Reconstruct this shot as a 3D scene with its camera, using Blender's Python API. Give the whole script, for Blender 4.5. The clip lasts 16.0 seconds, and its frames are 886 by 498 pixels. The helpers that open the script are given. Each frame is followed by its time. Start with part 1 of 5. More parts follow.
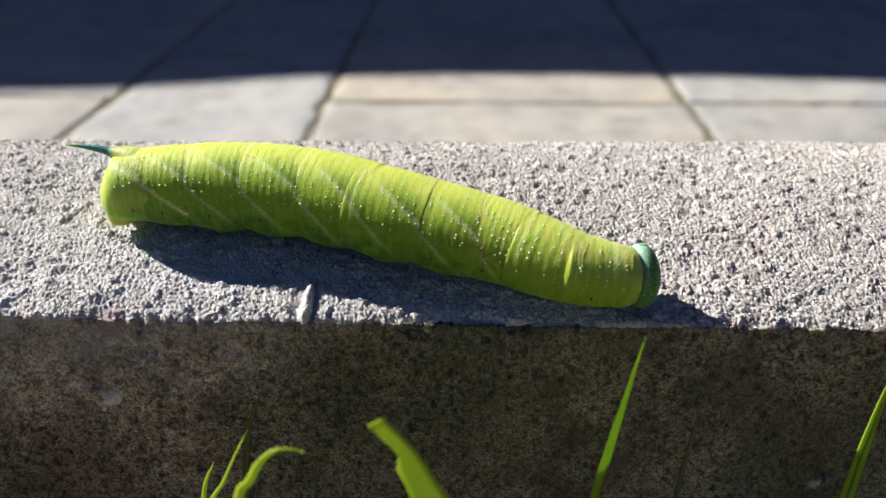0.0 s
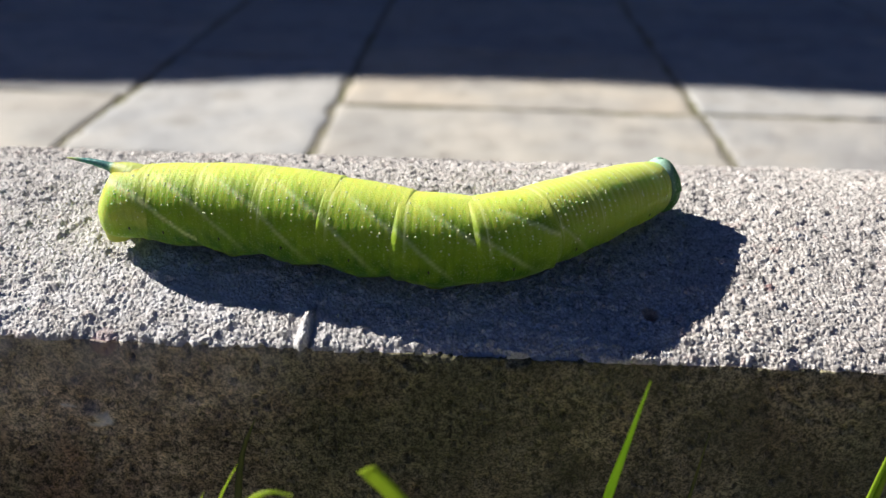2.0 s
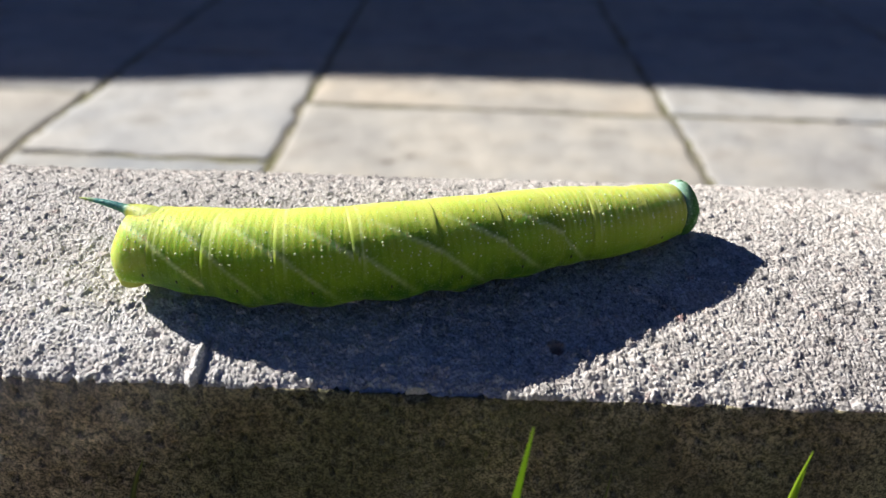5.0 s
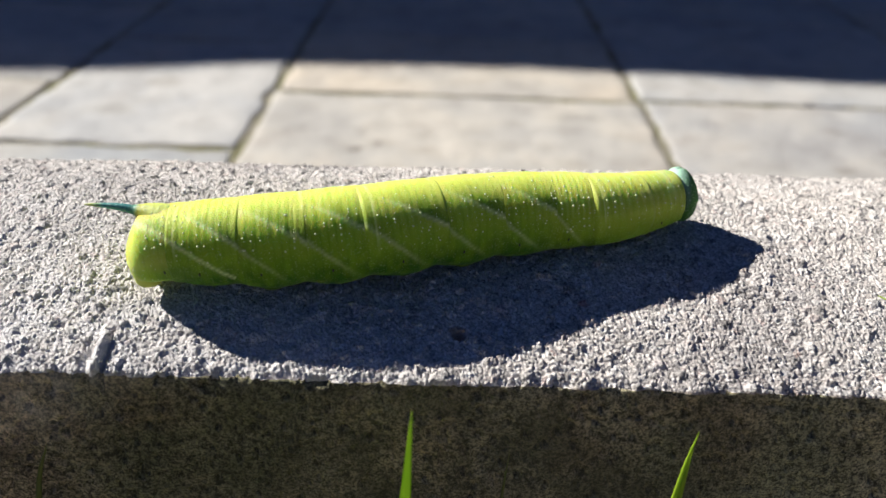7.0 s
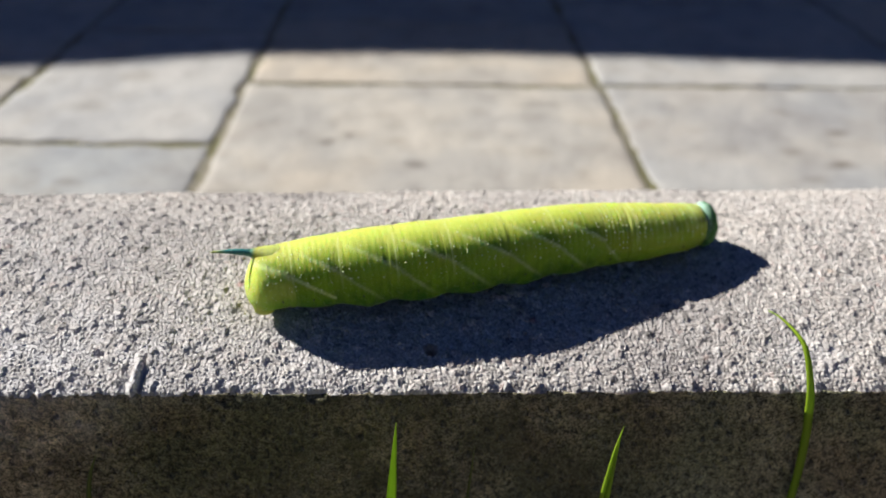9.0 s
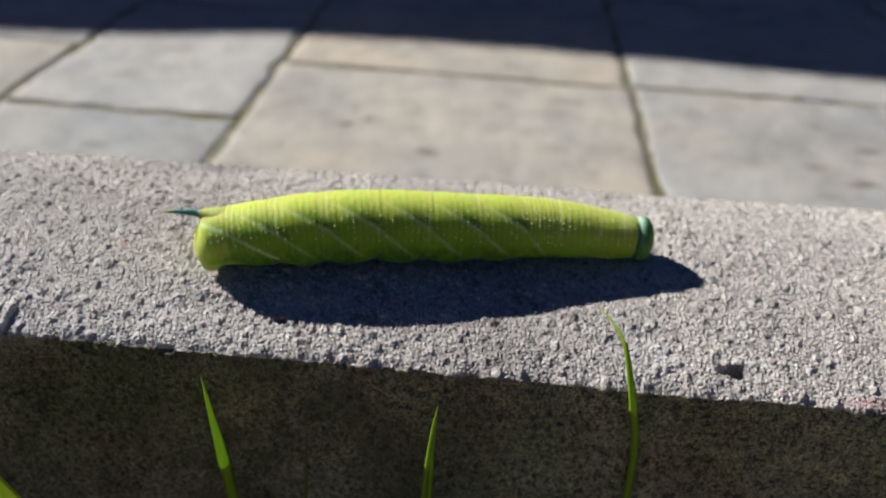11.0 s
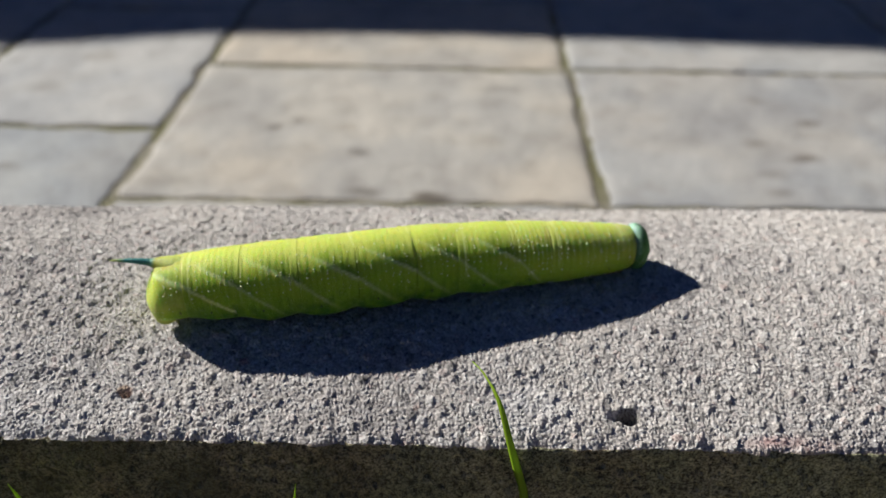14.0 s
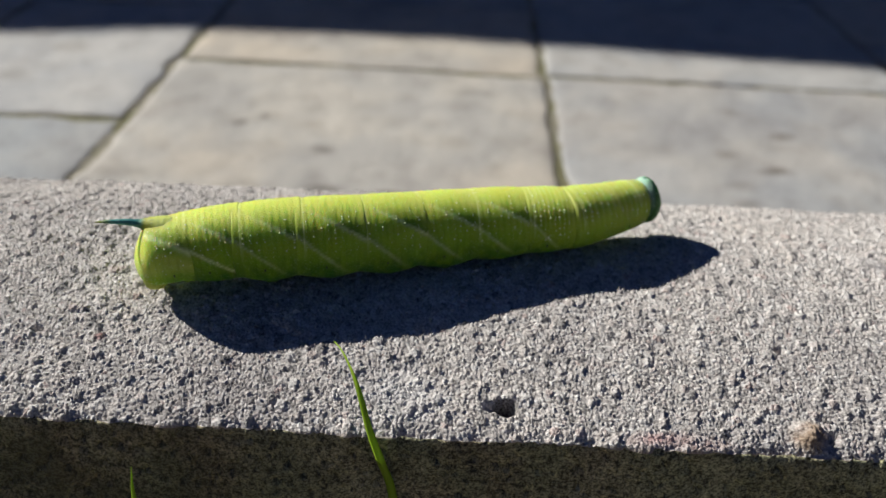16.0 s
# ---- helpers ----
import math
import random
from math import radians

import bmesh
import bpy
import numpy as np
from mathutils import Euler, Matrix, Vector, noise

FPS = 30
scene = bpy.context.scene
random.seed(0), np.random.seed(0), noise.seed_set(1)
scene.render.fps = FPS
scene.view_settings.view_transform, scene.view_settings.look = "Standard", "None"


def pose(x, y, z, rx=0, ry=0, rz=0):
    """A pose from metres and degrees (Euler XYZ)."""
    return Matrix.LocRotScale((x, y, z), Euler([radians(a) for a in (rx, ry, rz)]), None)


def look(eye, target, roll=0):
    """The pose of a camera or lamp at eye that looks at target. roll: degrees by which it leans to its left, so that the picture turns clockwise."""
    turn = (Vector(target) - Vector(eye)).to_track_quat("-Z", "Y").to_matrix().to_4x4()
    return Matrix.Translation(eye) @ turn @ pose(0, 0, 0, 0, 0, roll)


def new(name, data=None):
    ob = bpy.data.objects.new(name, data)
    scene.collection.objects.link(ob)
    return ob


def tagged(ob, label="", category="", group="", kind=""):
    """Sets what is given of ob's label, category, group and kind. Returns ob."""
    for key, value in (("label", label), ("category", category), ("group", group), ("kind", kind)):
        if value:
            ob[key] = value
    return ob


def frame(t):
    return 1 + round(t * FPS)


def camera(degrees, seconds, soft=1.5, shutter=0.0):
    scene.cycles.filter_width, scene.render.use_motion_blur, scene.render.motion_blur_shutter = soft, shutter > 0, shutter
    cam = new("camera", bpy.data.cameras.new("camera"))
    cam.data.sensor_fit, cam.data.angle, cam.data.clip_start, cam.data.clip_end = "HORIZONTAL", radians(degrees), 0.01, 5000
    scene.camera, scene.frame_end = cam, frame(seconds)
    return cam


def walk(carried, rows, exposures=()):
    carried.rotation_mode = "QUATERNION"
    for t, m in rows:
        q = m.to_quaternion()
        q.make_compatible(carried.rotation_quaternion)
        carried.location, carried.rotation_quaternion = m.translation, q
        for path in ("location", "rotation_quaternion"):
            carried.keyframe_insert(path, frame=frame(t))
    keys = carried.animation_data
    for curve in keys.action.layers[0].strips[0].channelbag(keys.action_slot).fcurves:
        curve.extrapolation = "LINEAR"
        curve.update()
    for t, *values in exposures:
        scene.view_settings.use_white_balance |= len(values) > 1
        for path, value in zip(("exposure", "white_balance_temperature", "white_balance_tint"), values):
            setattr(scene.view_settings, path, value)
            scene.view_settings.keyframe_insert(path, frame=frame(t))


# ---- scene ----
cam = camera(57.405, 16.0, soft=1.3)
cam.data.dof.use_dof = True
cam.data.dof.focus_distance = 0.106
cam.data.dof.aperture_fstop = 22.0
walk(cam, [
    (0, pose(0.00001, 0.00005, 0.04799, 61.569, -0.482, 0.134)),
    (0.5, pose(-0.00033, 0.00038, 0.0477, 61.798, -0.466, 0.314)),
    (1, pose(0.00034, 0.00135, 0.04772, 61.833, -0.583, 0.468)),
    (1.5, pose(0.00029, 0.00303, 0.04861, 61.941, -1.291, 0.882)),
    (2, pose(0.00075, 0.00397, 0.04987, 61.574, -1.549, 1.44)),
    (2.5, pose(0.00146, 0.0039, 0.05057, 61.317, -1.489, 1.843)),
    (3, pose(0.00203, 0.00413, 0.05125, 61.206, -1.155, 1.748)),
    (3.5, pose(0.00356, 0.00552, 0.05133, 61.221, -1.316, 1.719)),
    (4, pose(0.0048, 0.00558, 0.05159, 61.166, -1.366, 1.375)),
    (4.5, pose(0.00816, 0.00676, 0.05295, 61.297, -1.66, 1.141)),
    (5, pose(0.01103, 0.00904, 0.05275, 61.154, -2.155, 0.595)),
    (7.3, pose(0.02206, 0.00799, 0.05404, 60.202, -2.345, -0.501)),
    (7.5, pose(0.01733, 0.00995, 0.05346, 60.245, -3.501, -0.112)),
    (8, pose(0.02172, 0.00866, 0.05585, 60.027, -2.855, -0.669)),
    (8.5, pose(0.02395, 0.00415, 0.06315, 59.325, -1.718, -2.178)),
    (9, pose(0.02089, -0.00588, 0.073, 58.107, -1.84, -2.891)),
    (9.5, pose(0.02511, -0.02241, 0.09583, 57.994, -0.914, -3.338)),
    (9.7, pose(0.03092, -0.02411, 0.08732, 57.765, -0.749, -2.725)),
    (11.8, pose(0.06254, -0.00241, 0.07612, 56.475, -3.304, 6.246)),
    (12, pose(0.06389, -0.00063, 0.07677, 55.964, -1.417, 4.67)),
    (12.5, pose(0.06176, 0.00645, 0.07753, 55.45, 0.19, 1.695)),
    (13, pose(0.07032, 0.00813, 0.08075, 55.062, -0.117, 0.506)),
    (13.5, pose(0.07265, 0.00894, 0.0768, 55.207, -0.913, 0.487)),
    (14, pose(0.07106, 0.00467, 0.07893, 55.974, -1.309, -0.061)),
    (14.5, pose(0.06845, 0.00425, 0.08033, 56.097, -1.24, -0.364)),
    (15, pose(0.07841, 0.00625, 0.08018, 56.499, -1.924, -0.246)),
    (15.5, pose(0.08544, 0.00728, 0.07347, 56.219, -1.739, -0.698)),
    (16, pose(0.08866, 0.00829, 0.07089, 56.846, -3.005, 0.726)),
], exposures=[(0.0, 0.53, 5230, 11), (5.0, 0.58, 5230, 11), (8.0, 0.6, 5230, 11), (9.0, 0.36, 5230, 11), (12.5, 0.07, 5190, 10.2), (16.0, 0.02, 5190, 9.8)])

# ---- light: a low, clear sun over the added shading wall, and blue sky ----
SUN_AZ, SUN_EL = radians(-65.0), radians(36.5)  # from +y towards +x
TO_SUN = Vector((math.sin(SUN_AZ) * math.cos(SUN_EL), math.cos(SUN_AZ) * math.cos(SUN_EL), math.sin(SUN_EL)))
world = bpy.data.worlds.new("world")
scene.world = world
world.use_nodes = True
wn = world.node_tree.nodes
sky = wn.new("ShaderNodeTexSky")
sky.sky_type, sky.sun_disc, sky.sun_elevation, sky.sun_rotation = "NISHITA", False, SUN_EL, SUN_AZ
sky.dust_density, sky.ozone_density = 0.0, 4.0
wn["Background"].inputs["Strength"].default_value = 0.0172
deep = wn.new("ShaderNodeMix")  # a deep blue, dry sky
deep.data_type, deep.blend_type = "RGBA", "MULTIPLY"
deep.inputs[0].default_value, deep.inputs[7].default_value = 1.0, (0.97, 0.92, 1.18, 1.0)
world.node_tree.links.new(sky.outputs[0], deep.inputs[6])
world.node_tree.links.new(deep.outputs[2], wn["Background"].inputs["Color"])
sun = new("sun", bpy.data.lights.new("sun", "SUN"))
sun.data.energy, sun.data.angle, sun.data.color = 6.3, radians(0.5), (1.0, 0.85, 0.62)
sun.matrix_world = look(TO_SUN * 20, (0, 0, 0))

# ---- materials ----


def material(name, rough=0.7, **extra):
    m = bpy.data.materials.new(name)
    m.use_nodes = True
    bsdf = m.node_tree.nodes["Principled BSDF"]
    bsdf.inputs["Roughness"].default_value = rough
    for key, value in extra.items():
        bsdf.inputs[key.replace("_", " ")].default_value = value
    return m, m.node_tree.nodes, m.node_tree.links, bsdf


def coords(nodes, links, scale, kind="Object"):
    tc, mp = nodes.new("ShaderNodeTexCoord"), nodes.new("ShaderNodeMapping")
    mp.inputs["Scale"].default_value = (scale, scale, scale) if isinstance(scale, (int, float)) else scale
    links.new(tc.outputs[kind], mp.inputs["Vector"])
    return mp.outputs["Vector"]


def noise_tex(nodes, links, vec, scale, detail=4.0, rough=0.6):
    n = nodes.new("ShaderNodeTexNoise")
    n.inputs["Scale"].default_value, n.inputs["Detail"].default_value, n.inputs["Roughness"].default_value = scale, detail, rough
    links.new(vec, n.inputs["Vector"])
    return n.outputs["Fac"]


def ramp(nodes, links, fac, stops):
    r = nodes.new("ShaderNodeValToRGB")
    els = r.color_ramp.elements
    while len(els) < len(stops):
        els.new(0.5)
    for e, (p, c) in zip(els, stops):
        e.position, e.color = p, (*c, 1.0) if len(c) == 3 else c
    links.new(fac, r.inputs["Fac"])
    return r.outputs["Color"]


def mix(nodes, links, fac, a, b, mode="MIX"):
    n = nodes.new("ShaderNodeMix")
    n.data_type, n.blend_type = "RGBA", mode
    for socket, value in ((n.inputs[0], fac), (n.inputs[6], a), (n.inputs[7], b)):
        if isinstance(value, bpy.types.NodeSocket):
            links.new(value, socket)
        elif isinstance(value, (int, float)):
            socket.default_value = value
        else:
            socket.default_value = (*value, 1.0)
    return n.outputs[2]


def bump(nodes, links, bsdf, height, strength, distance, below=None):
    b = nodes.new("ShaderNodeBump")
    b.inputs["Strength"].default_value, b.inputs["Distance"].default_value = strength, distance
    links.new(height, b.inputs["Height"])
    if below is not None:
        links.new(below, b.inputs["Normal"])
    links.new(b.outputs["Normal"], bsdf.inputs["Normal"])
    return b.outputs["Normal"]


def grain_concrete():
    """Exposed-aggregate concrete: a colour for each grain, painted shade between them, pale dust and darker weathering
    over it.
    """
    m, n, l, bsdf = material("grain_concrete", 0.9)
    vec = coords(n, l, 1.0)
    stain_shade = n.new("ShaderNodeAttribute")
    stain_shade.attribute_name = "stain_shade"
    # the darkest stop carries the shade painted between the grains
    grain = ramp(n, l, stain_shade.outputs["Alpha"], [(0.0, (0.13, 0.118, 0.114)), (0.14, (0.42, 0.395, 0.375)), (0.35, (0.7, 0.66, 0.63)), (0.58, (0.58, 0.52, 0.48)),
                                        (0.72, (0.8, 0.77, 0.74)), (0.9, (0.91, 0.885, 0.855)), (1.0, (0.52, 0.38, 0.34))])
    fine = noise_tex(n, l, vec, 2600.0, 3.0)
    col = mix(n, l, 0.42, grain, ramp(n, l, fine, [(0.36, (0.08, 0.075, 0.072)), (0.5, (0.6, 0.58, 0.56)), (0.62, (1.0, 0.965, 0.93))]))
    broad = noise_tex(n, l, vec, 38.0, 4.0)
    col = mix(n, l, 1.0, col, ramp(n, l, broad, [(0.3, (0.82, 0.79, 0.785)), (0.5, (1.01, 0.985, 0.97)), (0.72, (1.11, 1.07, 1.03))]), "MULTIPLY")
    tint = noise_tex(n, l, vec, 75.0, 3.0)
    col = mix(n, l, ramp(n, l, tint, [(0.56, (0, 0, 0)), (0.72, (0.35, 0.35, 0.35))]), col, (0.46, 0.42, 0.395))
    sp = n.new("ShaderNodeSeparateColor")
    l.new(stain_shade.outputs["Color"], sp.inputs[0])
    col = mix(n, l, sp.outputs[0], col, (0.5, 0.15, 0.14))
    col = mix(n, l, sp.outputs[1], col, (0.4, 0.27, 0.16))
    col = mix(n, l, sp.outputs[2], col, (0.82, 0.79, 0.785))
    l.new(col, bsdf.inputs["Base Color"])
    b0 = bump(n, l, bsdf, noise_tex(n, l, vec, 6000.0, 2.0), 0.7, 0.0002)
    bump(n, l, bsdf, fine, 0.9, 0.0005, b0)
    return m


def mossy_concrete():
    """The kerb's damp shaded face: the same concrete under algae, soot and soil."""
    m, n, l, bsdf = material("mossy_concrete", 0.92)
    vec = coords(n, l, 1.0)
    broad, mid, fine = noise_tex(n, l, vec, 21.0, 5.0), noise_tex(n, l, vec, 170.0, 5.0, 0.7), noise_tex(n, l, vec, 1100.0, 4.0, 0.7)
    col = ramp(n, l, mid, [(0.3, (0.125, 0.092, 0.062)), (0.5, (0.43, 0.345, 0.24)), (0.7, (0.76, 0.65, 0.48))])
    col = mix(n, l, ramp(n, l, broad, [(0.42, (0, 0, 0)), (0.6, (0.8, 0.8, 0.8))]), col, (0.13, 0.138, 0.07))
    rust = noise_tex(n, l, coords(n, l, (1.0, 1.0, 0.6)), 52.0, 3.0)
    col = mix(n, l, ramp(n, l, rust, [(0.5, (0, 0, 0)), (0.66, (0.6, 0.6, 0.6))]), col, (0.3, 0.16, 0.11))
    stain_shade = n.new("ShaderNodeAttribute")
    stain_shade.attribute_name = "stain_shade"
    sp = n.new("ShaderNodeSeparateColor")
    l.new(stain_shade.outputs["Color"], sp.inputs[0])
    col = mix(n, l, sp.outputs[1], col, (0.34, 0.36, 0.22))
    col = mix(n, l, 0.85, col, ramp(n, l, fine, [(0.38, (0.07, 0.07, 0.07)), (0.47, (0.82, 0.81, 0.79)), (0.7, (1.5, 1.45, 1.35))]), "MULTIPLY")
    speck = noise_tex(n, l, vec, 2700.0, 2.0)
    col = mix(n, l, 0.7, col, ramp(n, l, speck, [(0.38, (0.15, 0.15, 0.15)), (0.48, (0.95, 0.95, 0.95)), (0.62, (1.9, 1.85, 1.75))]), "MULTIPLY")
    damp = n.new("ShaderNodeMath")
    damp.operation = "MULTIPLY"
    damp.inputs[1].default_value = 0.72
    l.new(stain_shade.outputs["Alpha"], damp.inputs[0])
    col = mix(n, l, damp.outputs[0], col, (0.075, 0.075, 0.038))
    col = mix(n, l, sp.outputs[0], col, (0.2, 0.08, 0.06))
    col = mix(n, l, sp.outputs[2], col, (0.9, 0.88, 0.86))
    l.new(col, bsdf.inputs["Base Color"])
    bump(n, l, bsdf, fine, 0.7, 0.0006)
    return m


def slab_stone():
    """Worn pressed-concrete paving, each slab in its own shade of grey or buff."""
    m, n, l, bsdf = material("slab_stone", 0.85)
    vec = coords(n, l, 1.0)
    info = n.new("ShaderNodeAttribute")
    info.attribute_name = "shade"
    broad, mid, fine = noise_tex(n, l, vec, 14.0, 4.0), noise_tex(n, l, vec, 55.0, 5.0), noise_tex(n, l, vec, 420.0, 3.0)
    col = mix(n, l, 1.0, info.outputs["Color"], ramp(n, l, broad, [(0.36, (0.86, 0.86, 0.87)), (0.47, (0.98, 0.975, 0.965)), (0.54, (1.05, 1.03, 0.99)), (0.62, (1.11, 1.08, 1.03))]), "MULTIPLY")
    col = mix(n, l, 1.0, col, ramp(n, l, mid, [(0.25, (0.8, 0.78, 0.76)), (0.5, (1, 1, 1)), (0.75, (1.1, 1.09, 1.07))]), "MULTIPLY")
    col = mix(n, l, 0.5, col, ramp(n, l, fine, [(0.3, (0.8, 0.8, 0.8)), (0.7, (1.15, 1.15, 1.15))]), "MULTIPLY")
    spot = noise_tex(n, l, vec, 31.0, 2.0)
    col = mix(n, l, ramp(n, l, spot, [(0.66, (0, 0, 0)), (0.74, (0.3, 0.3, 0.3))]), col, (0.26, 0.22, 0.17))
    l.new(col, bsdf.inputs["Base Color"])
    bump(n, l, bsdf, mid, 0.4, 0.003)
    return m


def soil(name, a, b, green):
    m, n, l, bsdf = material(name, 0.95)
    vec = coords(n, l, 1.0)
    mid, fine = noise_tex(n, l, vec, 45.0, 5.0), noise_tex(n, l, vec, 400.0, 4.0)
    col = mix(n, l, mid, a, b)
    patch = noise_tex(n, l, vec, 24.0, 3.0)
    col = mix(n, l, ramp(n, l, patch, [(0.45, (0, 0, 0)), (0.6, (0.8, 0.8, 0.8))]), col, green)
    col = mix(n, l, 0.6, col, ramp(n, l, fine, [(0.3, (0.5, 0.5, 0.5)), (0.7, (1.3, 1.3, 1.3))]), "MULTIPLY")
    l.new(col, bsdf.inputs["Base Color"])
    bump(n, l, bsdf, fine, 0.8, 0.004)
    return m


def leaf(name, low, high, trans=0.35):
    """Thin green leaf: the sun shines through it."""
    m, n, l, bsdf = material(name, 0.45)
    vec = coords(n, l, (900.0, 900.0, 60.0))
    col = mix(n, l, noise_tex(n, l, vec, 1.0, 3.0), low, high)
    l.new(col, bsdf.inputs["Base Color"])
    tr, ms = n.new("ShaderNodeBsdfTranslucent"), n.new("ShaderNodeMixShader")
    l.new(col, tr.inputs["Color"])
    ms.inputs[0].default_value = trans
    l.new(bsdf.outputs[0], ms.inputs[1])
    l.new(tr.outputs[0], ms.inputs[2])
    l.new(ms.outputs[0], n["Material Output"].inputs["Surface"])
    return m


def skin():
    """Soft green caterpillar skin; the attribute holds its markings: pale stripe, pale back, dark stripe edges with
    painted underside shade, yellow tail.
    """
    m, n, l, bsdf = material("caterpillar_skin", 0.5)
    bsdf.inputs["Subsurface Weight"].default_value = 0.85
    bsdf.inputs["Subsurface Radius"].default_value = (0.5, 0.9, 0.05)
    bsdf.inputs["Subsurface Scale"].default_value = 0.0028
    bsdf.inputs["Specular IOR Level"].default_value = 0.18
    bsdf.inputs["Sheen Weight"].default_value, bsdf.inputs["Sheen Roughness"].default_value = 0.1, 0.4  # the granular skin looks downy
    bsdf.inputs["Sheen Tint"].default_value = (0.9, 1.0, 0.6, 1.0)
    vec = coords(n, l, 1.0)
    mark = n.new("ShaderNodeAttribute")
    mark.attribute_name = "marking"
    sp = n.new("ShaderNodeSeparateColor")
    l.new(mark.outputs["Color"], sp.inputs[0])
    firm = n.new("ShaderNodeAttribute")  # the skin is tougher towards the seams between the rings
    firm.attribute_name = "firm"
    soft = n.new("ShaderNodeMapRange")
    soft.inputs["To Min"].default_value, soft.inputs["To Max"].default_value = 0.85, 0.22
    l.new(firm.outputs["Fac"], soft.inputs["Value"])
    l.new(soft.outputs["Result"], bsdf.inputs["Subsurface Weight"])
    broad, fine = noise_tex(n, l, vec, 330.0, 5.0), noise_tex(n, l, vec, 3600.0, 2.0)
    col = mix(n, l, broad, (0.275, 0.455, 0.006), (0.38, 0.55, 0.016))
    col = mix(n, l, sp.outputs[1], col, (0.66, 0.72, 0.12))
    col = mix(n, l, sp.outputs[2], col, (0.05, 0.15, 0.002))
    col = mix(n, l, sp.outputs[0], col, (0.78, 0.85, 0.36))
    col = mix(n, l, mark.outputs["Alpha"], col, (0.5, 0.52, 0.012))
    gran = ramp(n, l, fine, [(0.56, (0, 0, 0)), (0.7, (0.2, 0.2, 0.2))])
    col = mix(n, l, gran, col, (0.8, 0.88, 0.45))
    l.new(col, bsdf.inputs["Base Color"])
    bump(n, l, bsdf, fine, 0.35, 0.0003)
    return m


def plain(name, low, high, scale, rough=0.5, relief=0.2, **extra):
    m, n, l, bsdf = material(name, rough, **extra)
    fac = noise_tex(n, l, coords(n, l, 1.0), scale, 4.0)
    l.new(mix(n, l, fac, low, high), bsdf.inputs["Base Color"])
    bump(n, l, bsdf, fac, relief, 0.4 / scale)
    return m


def horn_skin():
    m, n, l, bsdf = material("horn_skin", 0.5)
    mark = n.new("ShaderNodeAttribute")
    mark.attribute_name = "marking"
    sp = n.new("ShaderNodeSeparateColor")
    l.new(mark.outputs["Color"], sp.inputs[0])
    fine = noise_tex(n, l, coords(n, l, 1.0), 2500.0, 3.0)
    col = ramp(n, l, sp.outputs[0], [(0.0, (0.64, 0.72, 0.15)), (0.26, (0.6, 0.66, 0.12)), (0.38, (0.45, 0.45, 0.03)), (0.43, (0.1, 0.26, 0.15)), (0.5, (0.04, 0.2, 0.2)), (0.78, (0.07, 0.28, 0.25)), (0.96, (0.45, 0.5, 0.06))])
    col = mix(n, l, ramp(n, l, fine, [(0.5, (0, 0, 0)), (0.75, (0.4, 0.4, 0.4))]), col, (0.4, 0.55, 0.5))
    l.new(col, bsdf.inputs["Base Color"])
    bump(n, l, bsdf, fine, 0.5, 0.0002)
    return m


def head_skin():
    m, n, l, bsdf = material("head_green", 0.6)
    bsdf.inputs["Subsurface Weight"].default_value = 0.3
    bsdf.inputs["Subsurface Radius"].default_value = (0.5, 1.0, 0.3)
    bsdf.inputs["Subsurface Scale"].default_value = 0.001
    mark = n.new("ShaderNodeAttribute")
    mark.attribute_name = "marking"
    vec = coords(n, l, 1.0)
    fine, mid = noise_tex(n, l, vec, 3200.0, 3.0), noise_tex(n, l, vec, 900.0, 3.0)
    face = mix(n, l, mid, (0.045, 0.16, 0.015), (0.1, 0.27, 0.03))
    crown = mix(n, l, mid, (0.3, 0.52, 0.4), (0.55, 0.74, 0.62))
    sp = n.new("ShaderNodeSeparateColor")
    l.new(mark.outputs["Color"], sp.inputs[0])
    col = mix(n, l, sp.outputs[0], face, crown)
    col = mix(n, l, ramp(n, l, fine, [(0.56, (0, 0, 0)), (0.68, (0.35, 0.35, 0.35))]), col, (0.7, 0.8, 0.55))
    l.new(col, bsdf.inputs["Base Color"])
    bump(n, l, bsdf, fine, 0.5, 0.0002)
    return m


GRAIN, MOSSY, SLAB = grain_concrete(), mossy_concrete(), slab_stone()
BED = soil("joint_soil", (0.2, 0.18, 0.13), (0.4, 0.36, 0.28), (0.17, 0.16, 0.06))
# soil out of view, toned pale and warm to bounce light onto the kerb face
EARTH = soil("lawn_soil", (0.26, 0.2, 0.14), (0.4, 0.33, 0.24), (0.26, 0.24, 0.11))
LEAF = leaf("grass_leaf", (0.33, 0.5, 0.012), (0.48, 0.64, 0.03), 0.5)
LEAF_PALE = leaf("pale_leaf", (0.5, 0.64, 0.02), (0.66, 0.78, 0.06), 0.6)
# dark leaf: the kerb's shade put into its blades' colour; also used for turf
LEAF_DARK = leaf("dark_leaf", (0.1, 0.12, 0.03), (0.22, 0.25, 0.06), 0.3)
SKIN, HORN = skin(), horn_skin()
DOT = plain("tubercle_white", (0.66, 0.74, 0.3), (0.84, 0.88, 0.55), 2000.0, 0.6)
HEAD = head_skin()
PROLEG = plain("proleg_green", (0.08, 0.15, 0.012), (0.14, 0.22, 0.02), 900.0, 0.55, 0.3)
CLAW = plain("leg_brown", (0.06, 0.05, 0.03), (0.12, 0.09, 0.05), 2500.0, 0.4, 0.2)
CLASPER = plain("clasper_yellow", (0.34, 0.42, 0.02), (0.5, 0.55, 0.04), 1200.0, 0.5, 0.3)
SPIRACLE = plain("spiracle_black", (0.01, 0.012, 0.008), (0.03, 0.035, 0.02), 3000.0, 0.5, 0.1)
